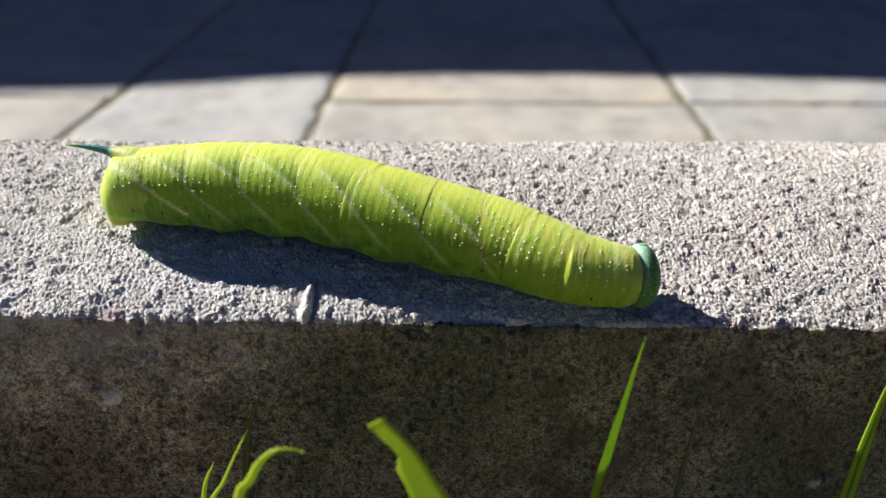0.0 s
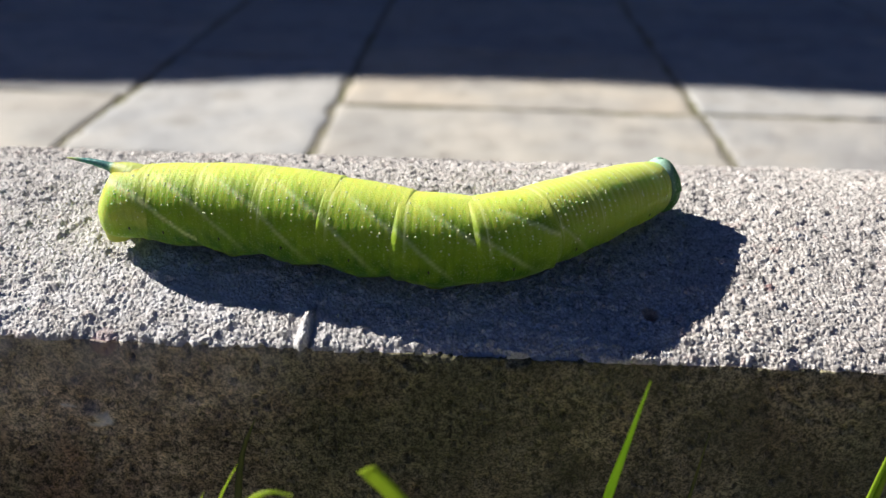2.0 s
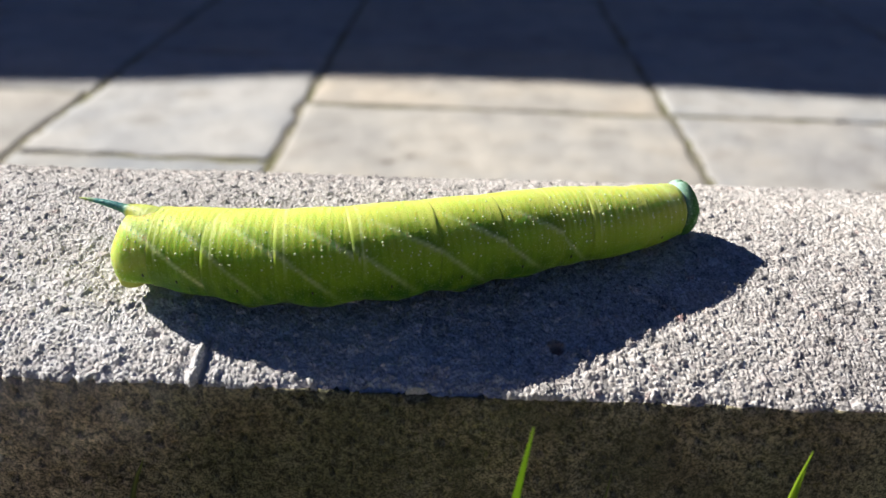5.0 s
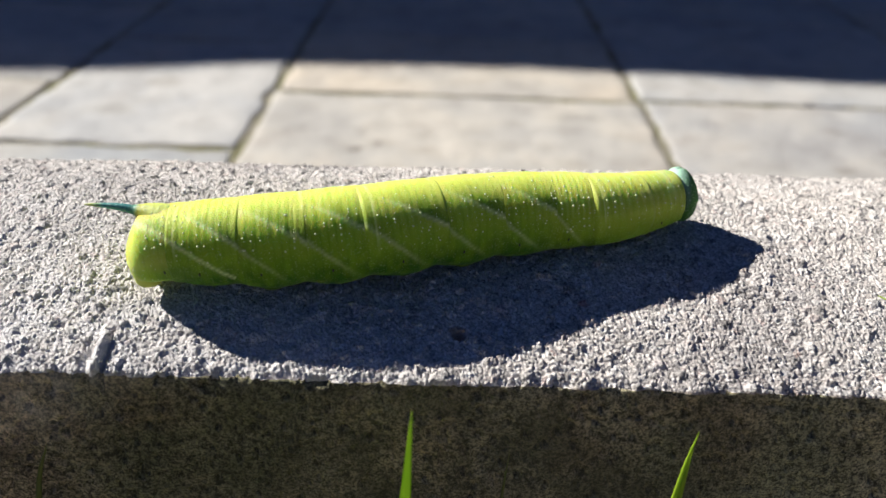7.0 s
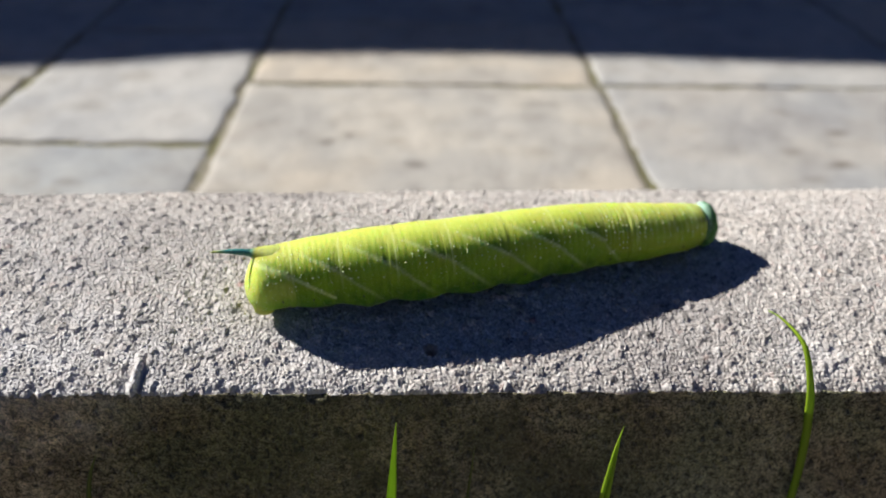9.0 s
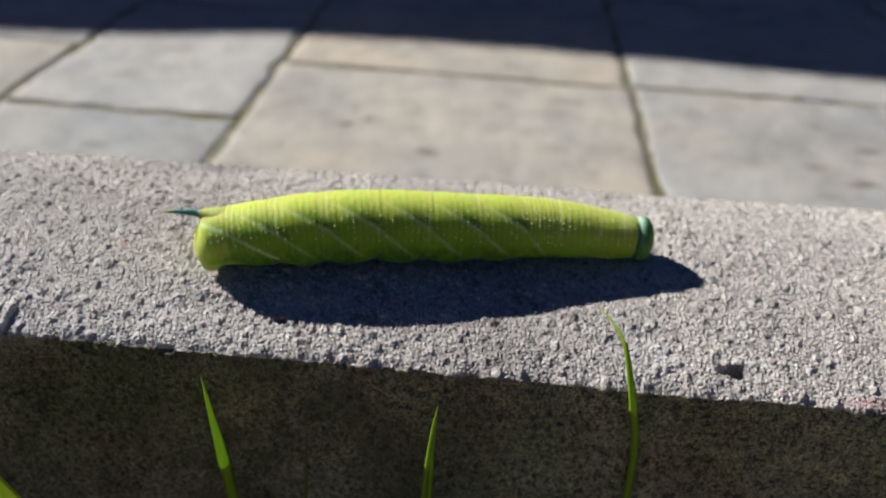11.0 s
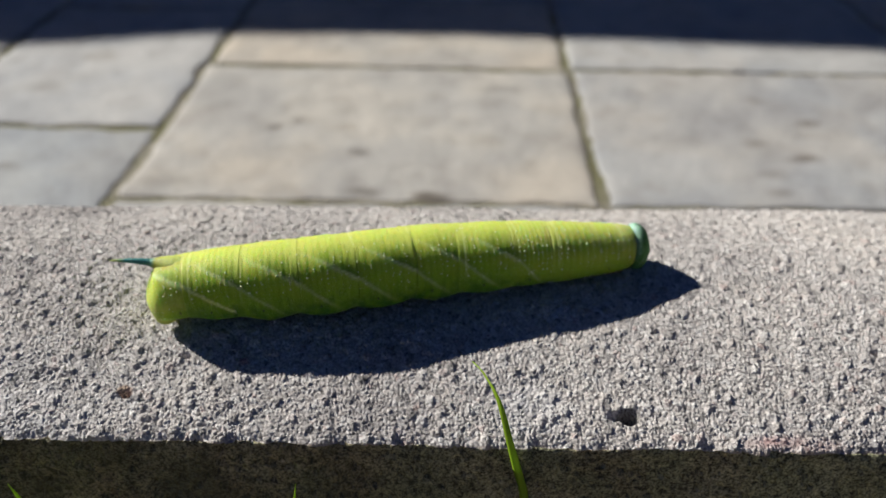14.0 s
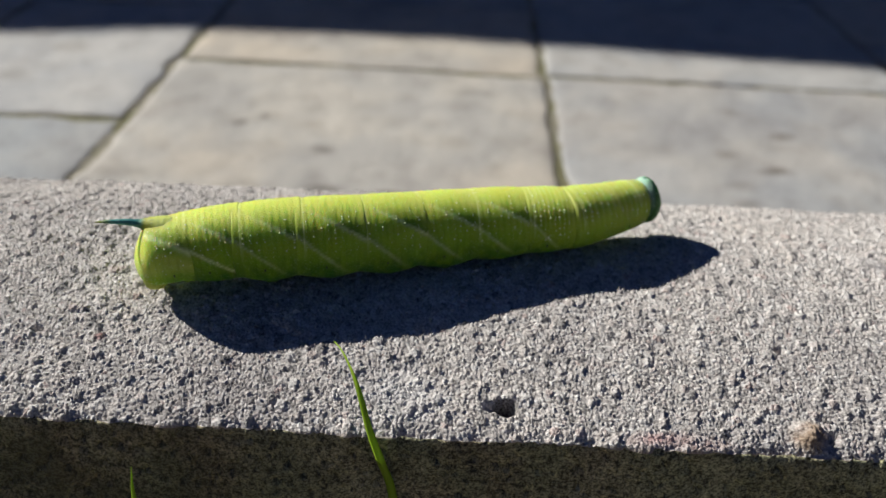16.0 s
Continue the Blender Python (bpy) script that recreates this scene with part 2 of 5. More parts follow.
# blue made up for the unseen wall, to bounce blue into the shade
WALL_BLUE = plain("wall_blue_bounce", (0.26, 0.36, 0.56), (0.34, 0.44, 0.64), 9.0, 0.9, 0.5)

# ---- helpers for meshes ----


def part(name, bm, mat, parent=None, label=""):
    me = bpy.data.meshes.new(name)
    bm.to_mesh(me)
    bm.free()
    me.materials.append(mat)
    ob = new(name, me)
    if parent is not None:
        ob.parent = parent
    return tagged(ob, label)


def smooth(ob):
    ob.data.polygons.foreach_set("use_smooth", [True] * len(ob.data.polygons))
    return ob


def grid_mesh(name, verts, rows, cols, wrap=False):
    """A mesh over a grid of points, rows x cols; wrap joins the last column to the first."""
    idx = np.arange(rows * cols).reshape(rows, cols)
    if wrap:
        idx = np.concatenate([idx, idx[:, :1]], 1)
    f = np.stack([idx[:-1, :-1], idx[:-1, 1:], idx[1:, 1:], idx[1:, :-1]], -1).reshape(-1, 4)
    me = bpy.data.meshes.new(name)
    me.vertices.add(rows * cols)
    me.vertices.foreach_set("co", np.asarray(verts, np.float32).ravel())
    me.loops.add(f.size)
    me.loops.foreach_set("vertex_index", f.ravel().astype(np.int32))
    me.polygons.add(len(f))
    me.polygons.foreach_set("loop_start", np.arange(0, f.size, 4, dtype=np.int32))
    me.polygons.foreach_set("loop_total", np.full(len(f), 4, np.int32))
    me.polygons.foreach_set("use_smooth", np.ones(len(f), bool))
    me.update(calc_edges=True)
    return me


def paint(me, name, rgba):
    at = me.color_attributes.new(name, "FLOAT_COLOR", "POINT")
    at.data.foreach_set("color", np.asarray(rgba, np.float32).ravel())


def hash2(i, j, k):
    v = np.sin(i * 127.1 + j * 311.7 + k * 74.7) * 43758.5453
    return v - np.floor(v)


def cells(u, v, size, k):
    """Cellular noise: the distance to the nearest and second-nearest seed in cells, and that seed's random number."""
    a, b = u / size, v / size
    i0, j0 = np.floor(a), np.floor(b)
    best, second, tag = np.full(a.shape, 9.0), np.full(a.shape, 9.0), np.zeros(a.shape)
    for di in (-1, 0, 1):
        for dj in (-1, 0, 1):
            i, j = i0 + di, j0 + dj
            d = np.hypot(a - i - hash2(i, j, k), b - j - hash2(i, j, k + 5.3))
            near = d < best
            second = np.where(near, best, np.minimum(second, d))
            tag = np.where(near, hash2(i, j, k + 9.1), tag)
            best = np.where(near, d, best)
    return best, second, tag


def value_noise(u, v, size, k):
    a, b = u / size, v / size
    i, j = np.floor(a), np.floor(b)
    s, t = a - i, b - j
    s, t = s * s * (3 - 2 * s), t * t * (3 - 2 * t)
    top = hash2(i, j, k) * (1 - s) + hash2(i + 1, j, k) * s
    low = hash2(i, j + 1, k) * (1 - s) + hash2(i + 1, j + 1, k) * s
    return top * (1 - t) + low * t - 0.5


def blob(u, v, x, y, rx, ry):
    return np.clip(1.6 * (1 - np.hypot((u - x) / rx, (v - y) / ry)), 0, 1)


# ---- the kerb ----
FRONT, BACK, LAWN_Z, PAVE_Z = 0.0843, 0.1514, -0.068, -0.1165


WORN = 0.00573  # how far the rear arris has worn down


def kerb_height(x, y):
    d = y * 20.0 - 2.2
    return (-0.02921 + 0.12245 * d - 0.23708 * d * d) / 20.0 - 0.0064 * x


def make_kerb(x, steps):
    """One concrete edging stone: cambered gritty top, sharp ragged front arris, rounded rear, stained front face."""
    top = np.linspace(BACK, FRONT, steps)
    prof = [(BACK, -0.15), (BACK, -0.06), (BACK, -0.02)] + [(BACK, -0.01 + 0.0095 * k / 5) for k in range(6)]
    prof += [(y, None) for y in top]
    prof += [(FRONT - 0.0004, -d) for d in np.concatenate([np.linspace(0.0005, 0.042, 100), np.linspace(0.044, 0.15, 18)])]
    rows, cols = len(prof), len(x)
    X = np.tile(x, (rows, 1))
    Y, Z, N, D = np.zeros_like(X), np.zeros_like(X), np.zeros((rows, cols, 2)), np.zeros_like(X)
    edge = kerb_height(x, FRONT)
    for r, (y, z) in enumerate(prof):
        if z is None:
            Y[r], Z[r] = y, kerb_height(x, y)
            slope = (kerb_height(0.0, y + 1e-4) - kerb_height(0.0, y - 1e-4)) / 2e-4
            N[r] = np.array([-slope, 1.0]) / math.hypot(slope, 1.0)
        elif y < FRONT:
            Y[r], Z[r], N[r] = y, edge + z, (-1.0, 0.0)
        else:
            Y[r], Z[r], N[r] = y, kerb_height(x, BACK) - WORN + z, (1.0, 0.0)
    # the back arris is worn round
    k = np.clip((Y - (BACK - 0.03)) / 0.03, 0, 1)
    is_top = np.array([z is None for y, z in prof])[:, None]
    Z -= np.where(is_top, WORN * k ** 1.22, 0)
    path = np.cumsum(np.concatenate([[0], np.hypot(np.diff(Y[:, 0]), np.diff(Z[:, 0]))]))
    V = np.tile(path[:, None], (1, cols)) + 0.37
    U = X + 3.0
    front = np.array([z is not None and y < FRONT for y, z in prof])[:, None] & np.ones_like(X, bool)
    wu, wv = U + 0.0005 * value_noise(U, V, 0.0006, 3), V + 0.0005 * value_noise(U, V, 0.0006, 4)
    f1, f2, tag = cells(wu, wv, 0.00074, 1)
    g1, g2, gtag = cells(wu, wv, 0.0016, 2)
    e1, e2, etag = cells(wu + 0.5, wv + 0.2, 0.00044, 6)
    grain = np.clip((f2 - f1) / 0.42, 0, 1) ** 0.8 * (0.62 + 0.38 * tag) * 0.58 + np.clip((e2 - e1) / 0.5, 0, 1) ** 0.8 * (0.45 + 0.55 * etag) * 0.56
    big = np.sqrt(np.clip(1 - (g1 / 0.5) ** 2, 0, 1)) * (gtag > 0.8)
    pits = np.clip(-value_noise(U, V, 0.0026, 7) - 0.28, 0, 0.2) * 5
    h_top = 0.00050 * (grain - 0.5) + 0.00034 * big - 0.00022 * pits + 0.0003 * value_noise(U, V, 0.005, 8) + 0.0005 * value_noise(U, V, 0.025, 9)
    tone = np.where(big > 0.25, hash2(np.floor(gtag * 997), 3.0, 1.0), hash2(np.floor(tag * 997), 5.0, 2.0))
    tone = tone * np.clip(0.3 + 2.6 * grain + big, 0, 1)  # crevice shade painted in: the tone drops between the grains
    p1, p2, ptag = cells(U, V, 0.0021, 11)
    q1, q2, qtag = cells(U, V, 0.0011, 17)
    h_front = 0.0003 * value_noise(U, V, 0.0012, 12) + 0.0006 * value_noise(U, V, 0.008, 13) - 0.0009 * np.clip(0.34 - p1, 0, 1) / 0.34 * (ptag > 0.66) - 0.0006 * np.clip(0.36 - q1, 0, 1) / 0.36 * (qtag > 0.6)
    D = np.where(front, h_front, h_top)
    # ragged arris
    near = np.exp(-np.abs(Y - FRONT) / 0.0012) * is_top + np.exp(-(edge[None] - Z).clip(0) / 0.0015) * front
    D = D - near * (0.0005 + 0.0017 * np.clip(value_noise(U, V * 0 + 1, 0.0035, 15) + 0.35 * value_noise(U, V * 0 + 1, 0.0012, 16), -0.3, 1))
    # chips, a blow-hole and a little ridge along a crack
    T = np.where(is_top, Y, FRONT - (edge[None] - Z))
    D = D - 0.0045 * blob(X, T, 0.1003, 0.0888, 0.0017, 0.0013) - 0.0011 * blob(X, T, 0.0982, 0.0889, 0.0013, 0.0009)
    D = D - 0.0008 * blob(X, T, -0.0160, 0.0865, 0.0005, 0.0044) + 0.0009 * blob(X + 0.0008 * value_noise(U, V, 0.0025, 33), T, -0.0170, 0.0862, 0.0010, 0.0046) * (0.75 + 1.3 * value_noise(U, V, 0.0013, 32))
    D = D + 0.0011 * blob(X, T, 0.1415, 0.0868, 0.0028, 0.0024) * (1 + value_noise(U, V, 0.0012, 31)) - 0.0009 * blob(X, T, 0.1448, 0.0868, 0.0012, 0.0010)
    D = D - 0.0012 * blob(X, T, 0.141, 0.1005, 0.001, 0.0008) - 0.0006 * blob(X, T, -0.023, 0.0905, 0.0012, 0.0008) - 0.0012 * blob(X, T, 0.034, 0.0975, 0.001, 0.0007) - 0.0012 * blob(X, T, 0.0266, 0.0908, 0.0012, 0.0008)
    D = D - 0.0009 * blob(X, T, -0.0440, 0.0742, 0.0022, 0.0010) + 0.0004 * blob(X, T, -0.0446, 0.0724, 0.0022, 0.0012) + 0.0004 * blob(X, T, 0.0532, 0.0587, 0.0020, 0.0012) - 0.0006 * blob(X, T, -0.0375, 0.0838, 0.0012, 0.0012)
    D = D - 0.0016 * blob(X, T, 0.0095, 0.0838, 0.0018, 0.001)
    flat = blob(X, T + 0.25 * (X - 0.1625), 0.1625, 0.1195, 0.0042, 0.0022)  # a smooth beige stone set in the top
    D = D * (1 - flat) + 0.0006 * flat
    Y = Y + N[..., 0] * D + 0.0335 * (np.clip(X, -0.3, 0.35) - 0.03) * np.clip((Y - 0.106) / 0.03, 0, 1)  # the rear runs askew
    Z = Z + N[..., 1] * D
    me = grid_mesh("kerb", np.stack([X, Y, Z], -1), rows, cols)
    col = np.zeros((rows, cols, 4))
    rag = 0.6 + 0.9 * value_noise(U, V, 0.002, 20)
    flake = np.clip(4 * (0.15 + value_noise(U, V, 0.0014, 21) + 0.5 * value_noise(U, V, 0.0006, 22)), 0, 1)  # broken outline of a fresh chip
    col[..., 0] = np.clip(3.0 * blob(X, T, -0.0412, 0.0838, 0.0018, 0.0024) + 0.5 * blob(X, T, -0.052, 0.0842, 0.003, 0.001)
                          + 0.5 * blob(X, T, 0.123, 0.0852, 0.009, 0.0016) + 0.7 * blob(X, T, -0.004, 0.104, 0.001, 0.0008) + 0.8 * blob(X, T, 0.0266, 0.0912, 0.0012, 0.0009) + 0.5 * blob(X, T, 0.043, 0.0965, 0.001, 0.0008), 0, 1) * rag
    col[..., 1] = np.clip(0.3 * flat + 1.3 * blob(X, T, 0.1415, 0.0868, 0.0032, 0.0026) + 2.0 * blob(X, T, 0.0264, 0.0914, 0.0014, 0.0010) + 0.6 * blob(X, T, 0.0966, 0.1078, 0.001, 0.0008) + 0.5 * blob(X, T, -0.044, 0.0975, 0.0012, 0.001), 0, 1) * rag
    col[..., 2] = np.clip(0.5 * blob(X, T, -0.05, 0.105, 0.05, 0.04) + 0.65 * blob(X, T, 0.086, 0.0895, 0.008, 0.006) + 0.6 * flat + 0.55 * np.clip((0.104 - T) / 0.014, 0, 1) * np.clip((0.035 - X) / 0.03, 0, 1) * is_top
                          + flake * (2.4 * blob(X, T, -0.0440, 0.0717, 0.0026, 0.0013) + 1.2 * blob(X, T, -0.0474, 0.0738, 0.0016, 0.0004) + 2.0 * blob(X, T, 0.0532, 0.0582, 0.0020, 0.0012)) + 0.5 * blob(X, T, -0.0170, 0.0862, 0.0010, 0.0046), 0, 1) * rag
    col[..., 3] = np.where(blob(X, T, 0.1003, 0.0888, 0.0019, 0.0015) > 0.1, 0.0, tone)  # the blow-hole's inside is painted dark for the shade in it
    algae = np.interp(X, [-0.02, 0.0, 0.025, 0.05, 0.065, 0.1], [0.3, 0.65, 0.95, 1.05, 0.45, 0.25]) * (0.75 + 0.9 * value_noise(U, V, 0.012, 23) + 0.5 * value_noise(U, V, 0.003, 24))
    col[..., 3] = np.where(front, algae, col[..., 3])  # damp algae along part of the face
    col[..., 1] = np.where(front, 0.65 * np.clip((X - 0.005) / 0.035, 0, 1) * (0.8 + 0.8 * value_noise(U, V, 0.009, 25)), col[..., 1])  # a green film
    paint(me, "stain_shade", np.clip(col, 0, 1))
    me.materials.append(GRAIN)
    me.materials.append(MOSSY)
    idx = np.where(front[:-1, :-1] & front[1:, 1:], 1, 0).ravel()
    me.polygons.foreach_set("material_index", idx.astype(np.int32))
    stone = new("kerb", me)
    tagged(stone, "weathered gritty concrete edging kerb with a dark mossy front face", "kerb", kind="structure")
    return stone


make_kerb(np.concatenate([np.linspace(-0.45, -0.105, 60), np.linspace(-0.1045, 0.1845, 2100), np.linspace(0.185, 0.46, 50)]), 430)
for k in (-2, -1, 1, 2):  # its neighbours in the row
    make_kerb(np.linspace(-0.45, 0.46, 120) + 0.916 * k, 40)

# ---- ground, lawn bed, paving ----


def box(bm, x0, x1, y0, y1, z0, z1):
    vs = [bm.verts.new(p) for p in ((x0, y0, z0), (x1, y0, z0), (x1, y1, z0), (x0, y1, z0), (x0, y0, z1), (x1, y0, z1), (x1, y1, z1), (x0, y1, z1))]
    for f in ((3, 2, 1, 0), (4, 5, 6, 7), (0, 1, 5, 4), (1, 2, 6, 5), (2, 3, 7, 6), (3, 0, 4, 7)):
        bm.faces.new([vs[i] for i in f])


def sheet(name, x0, x1, y0, y1, z, mat):
    bm = bmesh.new()
    bm.faces.new([bm.verts.new(p) for p in ((x0, y0, z), (x1, y0, z), (x1, y1, z), (x0, y1, z))])
    return part(name, bm, mat)


tagged(sheet("ground", -400, 400, -400, 400, PAVE_Z - 0.006, BED), "dark soil under the garden reaching far out", "ground", kind="structure")
bm = bmesh.new()
box(bm, -60.0, 60.0, -60.0, FRONT + 0.004, PAVE_Z - 0.03, LAWN_Z)
tagged(part("lawn_bed", bm, EARTH), "unseen pale brown lawn soil that bounces light onto the kerb", "soil", kind="structure")

pavement = tagged(new("pavement"), "worn grey and buff paving slabs with mossy joints", "pavement", kind="structure")


# dark spots on the slabs; the full-strength one paints in a joint hole's shade
SPOTS = [(0.267, 0.385, 0.011, 0.006, 0.8), (0.246, 0.402, 0.01, 0.006, 0.4), (0.242, 0.367, 0.01, 0.006, 0.4), (0.266, 0.46, 0.009, 0.006, 0.4), (0.069, 0.3395, 0.012, 0.007, 1.0), (0.038, 0.341, 0.012, 0.006, 0.7), (-0.018, 0.411, 0.007, 0.006, 0.7), (-0.004, 0.419, 0.006, 0.005, 0.6), (0.032, 0.384, 0.008, 0.007, 0.6),
         (0.285, 0.43, 0.009, 0.006, 0.6), (0.24, 0.35, 0.01, 0.006, 0.45), (-0.14, 0.36, 0.008, 0.006, 0.5), (0.11, 0.47, 0.02, 0.008, 0.3), (-0.06, 0.35, 0.02, 0.008, 0.35), (-0.16, 0.46, 0.016, 0.01, 0.3), (0.1, 0.4, 0.014, 0.009, 0.3)]


def make_slab(x0, x1, y0, y1, shade, seed):
    """One paving slab: softened, slightly chipped outline and a low uneven top."""
    gap, n = 0.0027, 64 if -0.3 < x0 < 0.3 and y0 < 0.6 else 12
    us = np.concatenate([[0.0, 0.006], np.linspace(0.02, 0.98, n), [0.994, 1.0]])
    A, B = np.meshgrid(us, us, indexing="ij")
    X = x0 + gap + (x1 - x0 - 2 * gap) * A
    Y = y0 + gap + (y1 - y0 - 2 * gap) * B
    U, V = X + seed * 3.1 + 7, Y + seed * 1.7 + 7
    dist = np.minimum.reduce([X - X.min(), X.max() - X, Y - Y.min(), Y.max() - Y])
    Z = 0.0012 * value_noise(U, V, 0.05, seed) + 0.0006 * value_noise(U, V, 0.012, seed + 2) - 0.0008 * np.exp(-dist / 0.0022)
    rim = np.exp(-dist / 0.004) * 0.0036
    X += rim * (value_noise(U, V, 0.018, seed + 4) + 0.6 * value_noise(U, V, 0.007, seed + 9))
    Y += rim * (value_noise(U, V, 0.018, seed + 5) + 0.6 * value_noise(U, V, 0.007, seed + 10))
    X += 0.025 * Y  # the joints run slightly askew to the kerb
    me = grid_mesh("paving_slab", np.stack([X, Y, PAVE_Z + Z], -1), len(us), len(us))
    tone = np.ones((*X.shape, 4)) * np.array([*shade, 1.0])
    for sx, sy, rx, ry, dark in SPOTS:
        b = blob(X + 0.006 * value_noise(U, V, 0.01, seed + 7), Y + 0.005 * value_noise(U, V, 0.01, seed + 8), sx, sy, rx, ry)[..., None] * dark
        tone = tone * (1 - b) + np.array([0.13, 0.11, 0.09, 1.0]) * b
    rust = np.clip(1.6 * value_noise(U, V, 0.06, seed + 12) + 0.5 * value_noise(U, V, 0.02, seed + 13), 0, 0.4)[..., None]
    tone = tone * (1 - rust) + tone * np.array([1.06, 0.98, 0.88, 1.0]) * rust
    paint(me, "shade", np.clip(tone, 0, 1))
    me.materials.append(SLAB)
    bm = bmesh.new()
    bm.from_mesh(me)
    rim_edges = [e for e in bm.edges if e.is_boundary]
    made = bmesh.ops.extrude_edge_only(bm, edges=rim_edges)
    for v in made["geom"]:
        if isinstance(v, bmesh.types.BMVert):
            v.co.z = PAVE_Z - 0.028
    bmesh.ops.recalc_face_normals(bm, faces=bm.faces)
    bm.to_mesh(me)
    bm.free()
    ob = new("paving_slab", me)
    ob.parent = pavement


GREY, BUFF, WARM, PALE = (0.374, 0.371, 0.373), (0.43, 0.405, 0.372), (0.455, 0.42, 0.372), (0.412, 0.404, 0.402)
NEAR, FAR = 0.168, 1.344
COLUMNS = [
    (-0.2255, -0.0878, [NEAR, 0.408, 0.612, 0.82, 1.08, FAR], [(0.342, 0.347, 0.357), PALE, GREY, GREY, PALE]),
    (-0.0878, 0.1446, [NEAR, 0.333, 0.5035, 0.645, 0.85, 1.1, FAR], [PALE, BUFF, WARM, (0.39, 0.38, 0.37), GREY, GREY]),
    (0.1446, 0.3900, [NEAR, 0.333, 0.507, 0.72, 0.96, 1.16, FAR], [GREY, (0.366, 0.362, 0.364), (0.392, 0.388, 0.388), GREY, PALE, GREY]),
]
seed = 1
for x0, x1, ys, shades in COLUMNS:
    for y0, y1, shade in zip(ys, ys[1:], shades):
        make_slab(x0, x1, y0, y1, shade, seed)
        seed += 1
rng = random.Random(4)
for x0, x1 in [(-0.4555 - 0.23 * k, -0.2255 - 0.23 * k) for k in range(8)] + [(0.39 + 0.23 * k, 0.62 + 0.23 * k) for k in range(8)]:
    y = NEAR
    while y < FAR - 0.1:
        y1 = y + rng.choice((0.17, 0.2, 0.24))
        y1 = FAR if y1 > FAR - 0.1 else y1
        make_slab(x0, x1, y, y1, rng.choice((GREY, PALE, BUFF)), seed)
        y, seed = y1, seed + 1

# sand and moss in the joints, uneven along their length
x, y = np.linspace(-0.5, 0.7, 480), np.linspace(NEAR - 0.01, FAR, 370)
Y, X = np.meshgrid(y, x, indexing="ij")
Z = PAVE_Z - 0.0009 + 0.0022 * value_noise(X + 2, Y + 2, 0.03, 41) + 0.0016 * value_noise(X + 2, Y + 2, 0.009, 42)
me = grid_mesh("joint_sand", np.stack([X, Y, np.minimum(Z, PAVE_Z - 0.0013)], -1), len(y), len(x))
me.materials.append(BED)
tagged(new("joint_sand", me), "sand and moss in the joints between the paving slabs", "sand", kind="structure")

# unseen wall, added so that its top edge throws the shade over the far paving
WALL_Y = 1.35


def wall_top(x):
    """Height at x of the added wall's top edge, arched to fit the shade line: it falls away to both sides of its crown.
    """
    shade_y = np.interp(x + 1.69, [-1.2, -0.36, -0.22, -0.15, -0.08, 0.0, 0.1, 0.2, 0.3, 0.42, 1.4], [0.47, 0.518, 0.535, 0.548, 0.558, 0.5635, 0.5645, 0.5605, 0.556, 0.549, 0.53])
    return PAVE_Z + (WALL_Y - shade_y) / TO_SUN.y * TO_SUN.z


def wall_course(name, x, y0, y1, z0, z1, label):
    """A course of the wall between two heights that follow its length."""
    prof = [np.stack([x, np.full_like(x, y), z], -1) for y, z in ((y0, z0), (y0, z1), (y1, z1), (y1, z0))]
    me = grid_mesh(name, np.stack(prof, 0), 4, len(x))
    me.polygons.foreach_set("use_smooth", [False] * len(me.polygons))
    me.materials.append(WALL_BLUE)
    tagged(new(name, me), label, "wall", kind="structure")


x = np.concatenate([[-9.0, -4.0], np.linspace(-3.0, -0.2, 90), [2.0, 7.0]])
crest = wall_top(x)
wall_course("wall_shading", x, WALL_Y + 0.02, WALL_Y + 0.24, np.full_like(x, PAVE_Z - 0.02), crest - 0.05, "unseen blue-grey wall added to shade the far paving")
wall_course("wall_shade_edge", x, WALL_Y, WALL_Y + 0.28, crest - 0.05, crest, "gently arched top of the added wall, shaping the shade line")

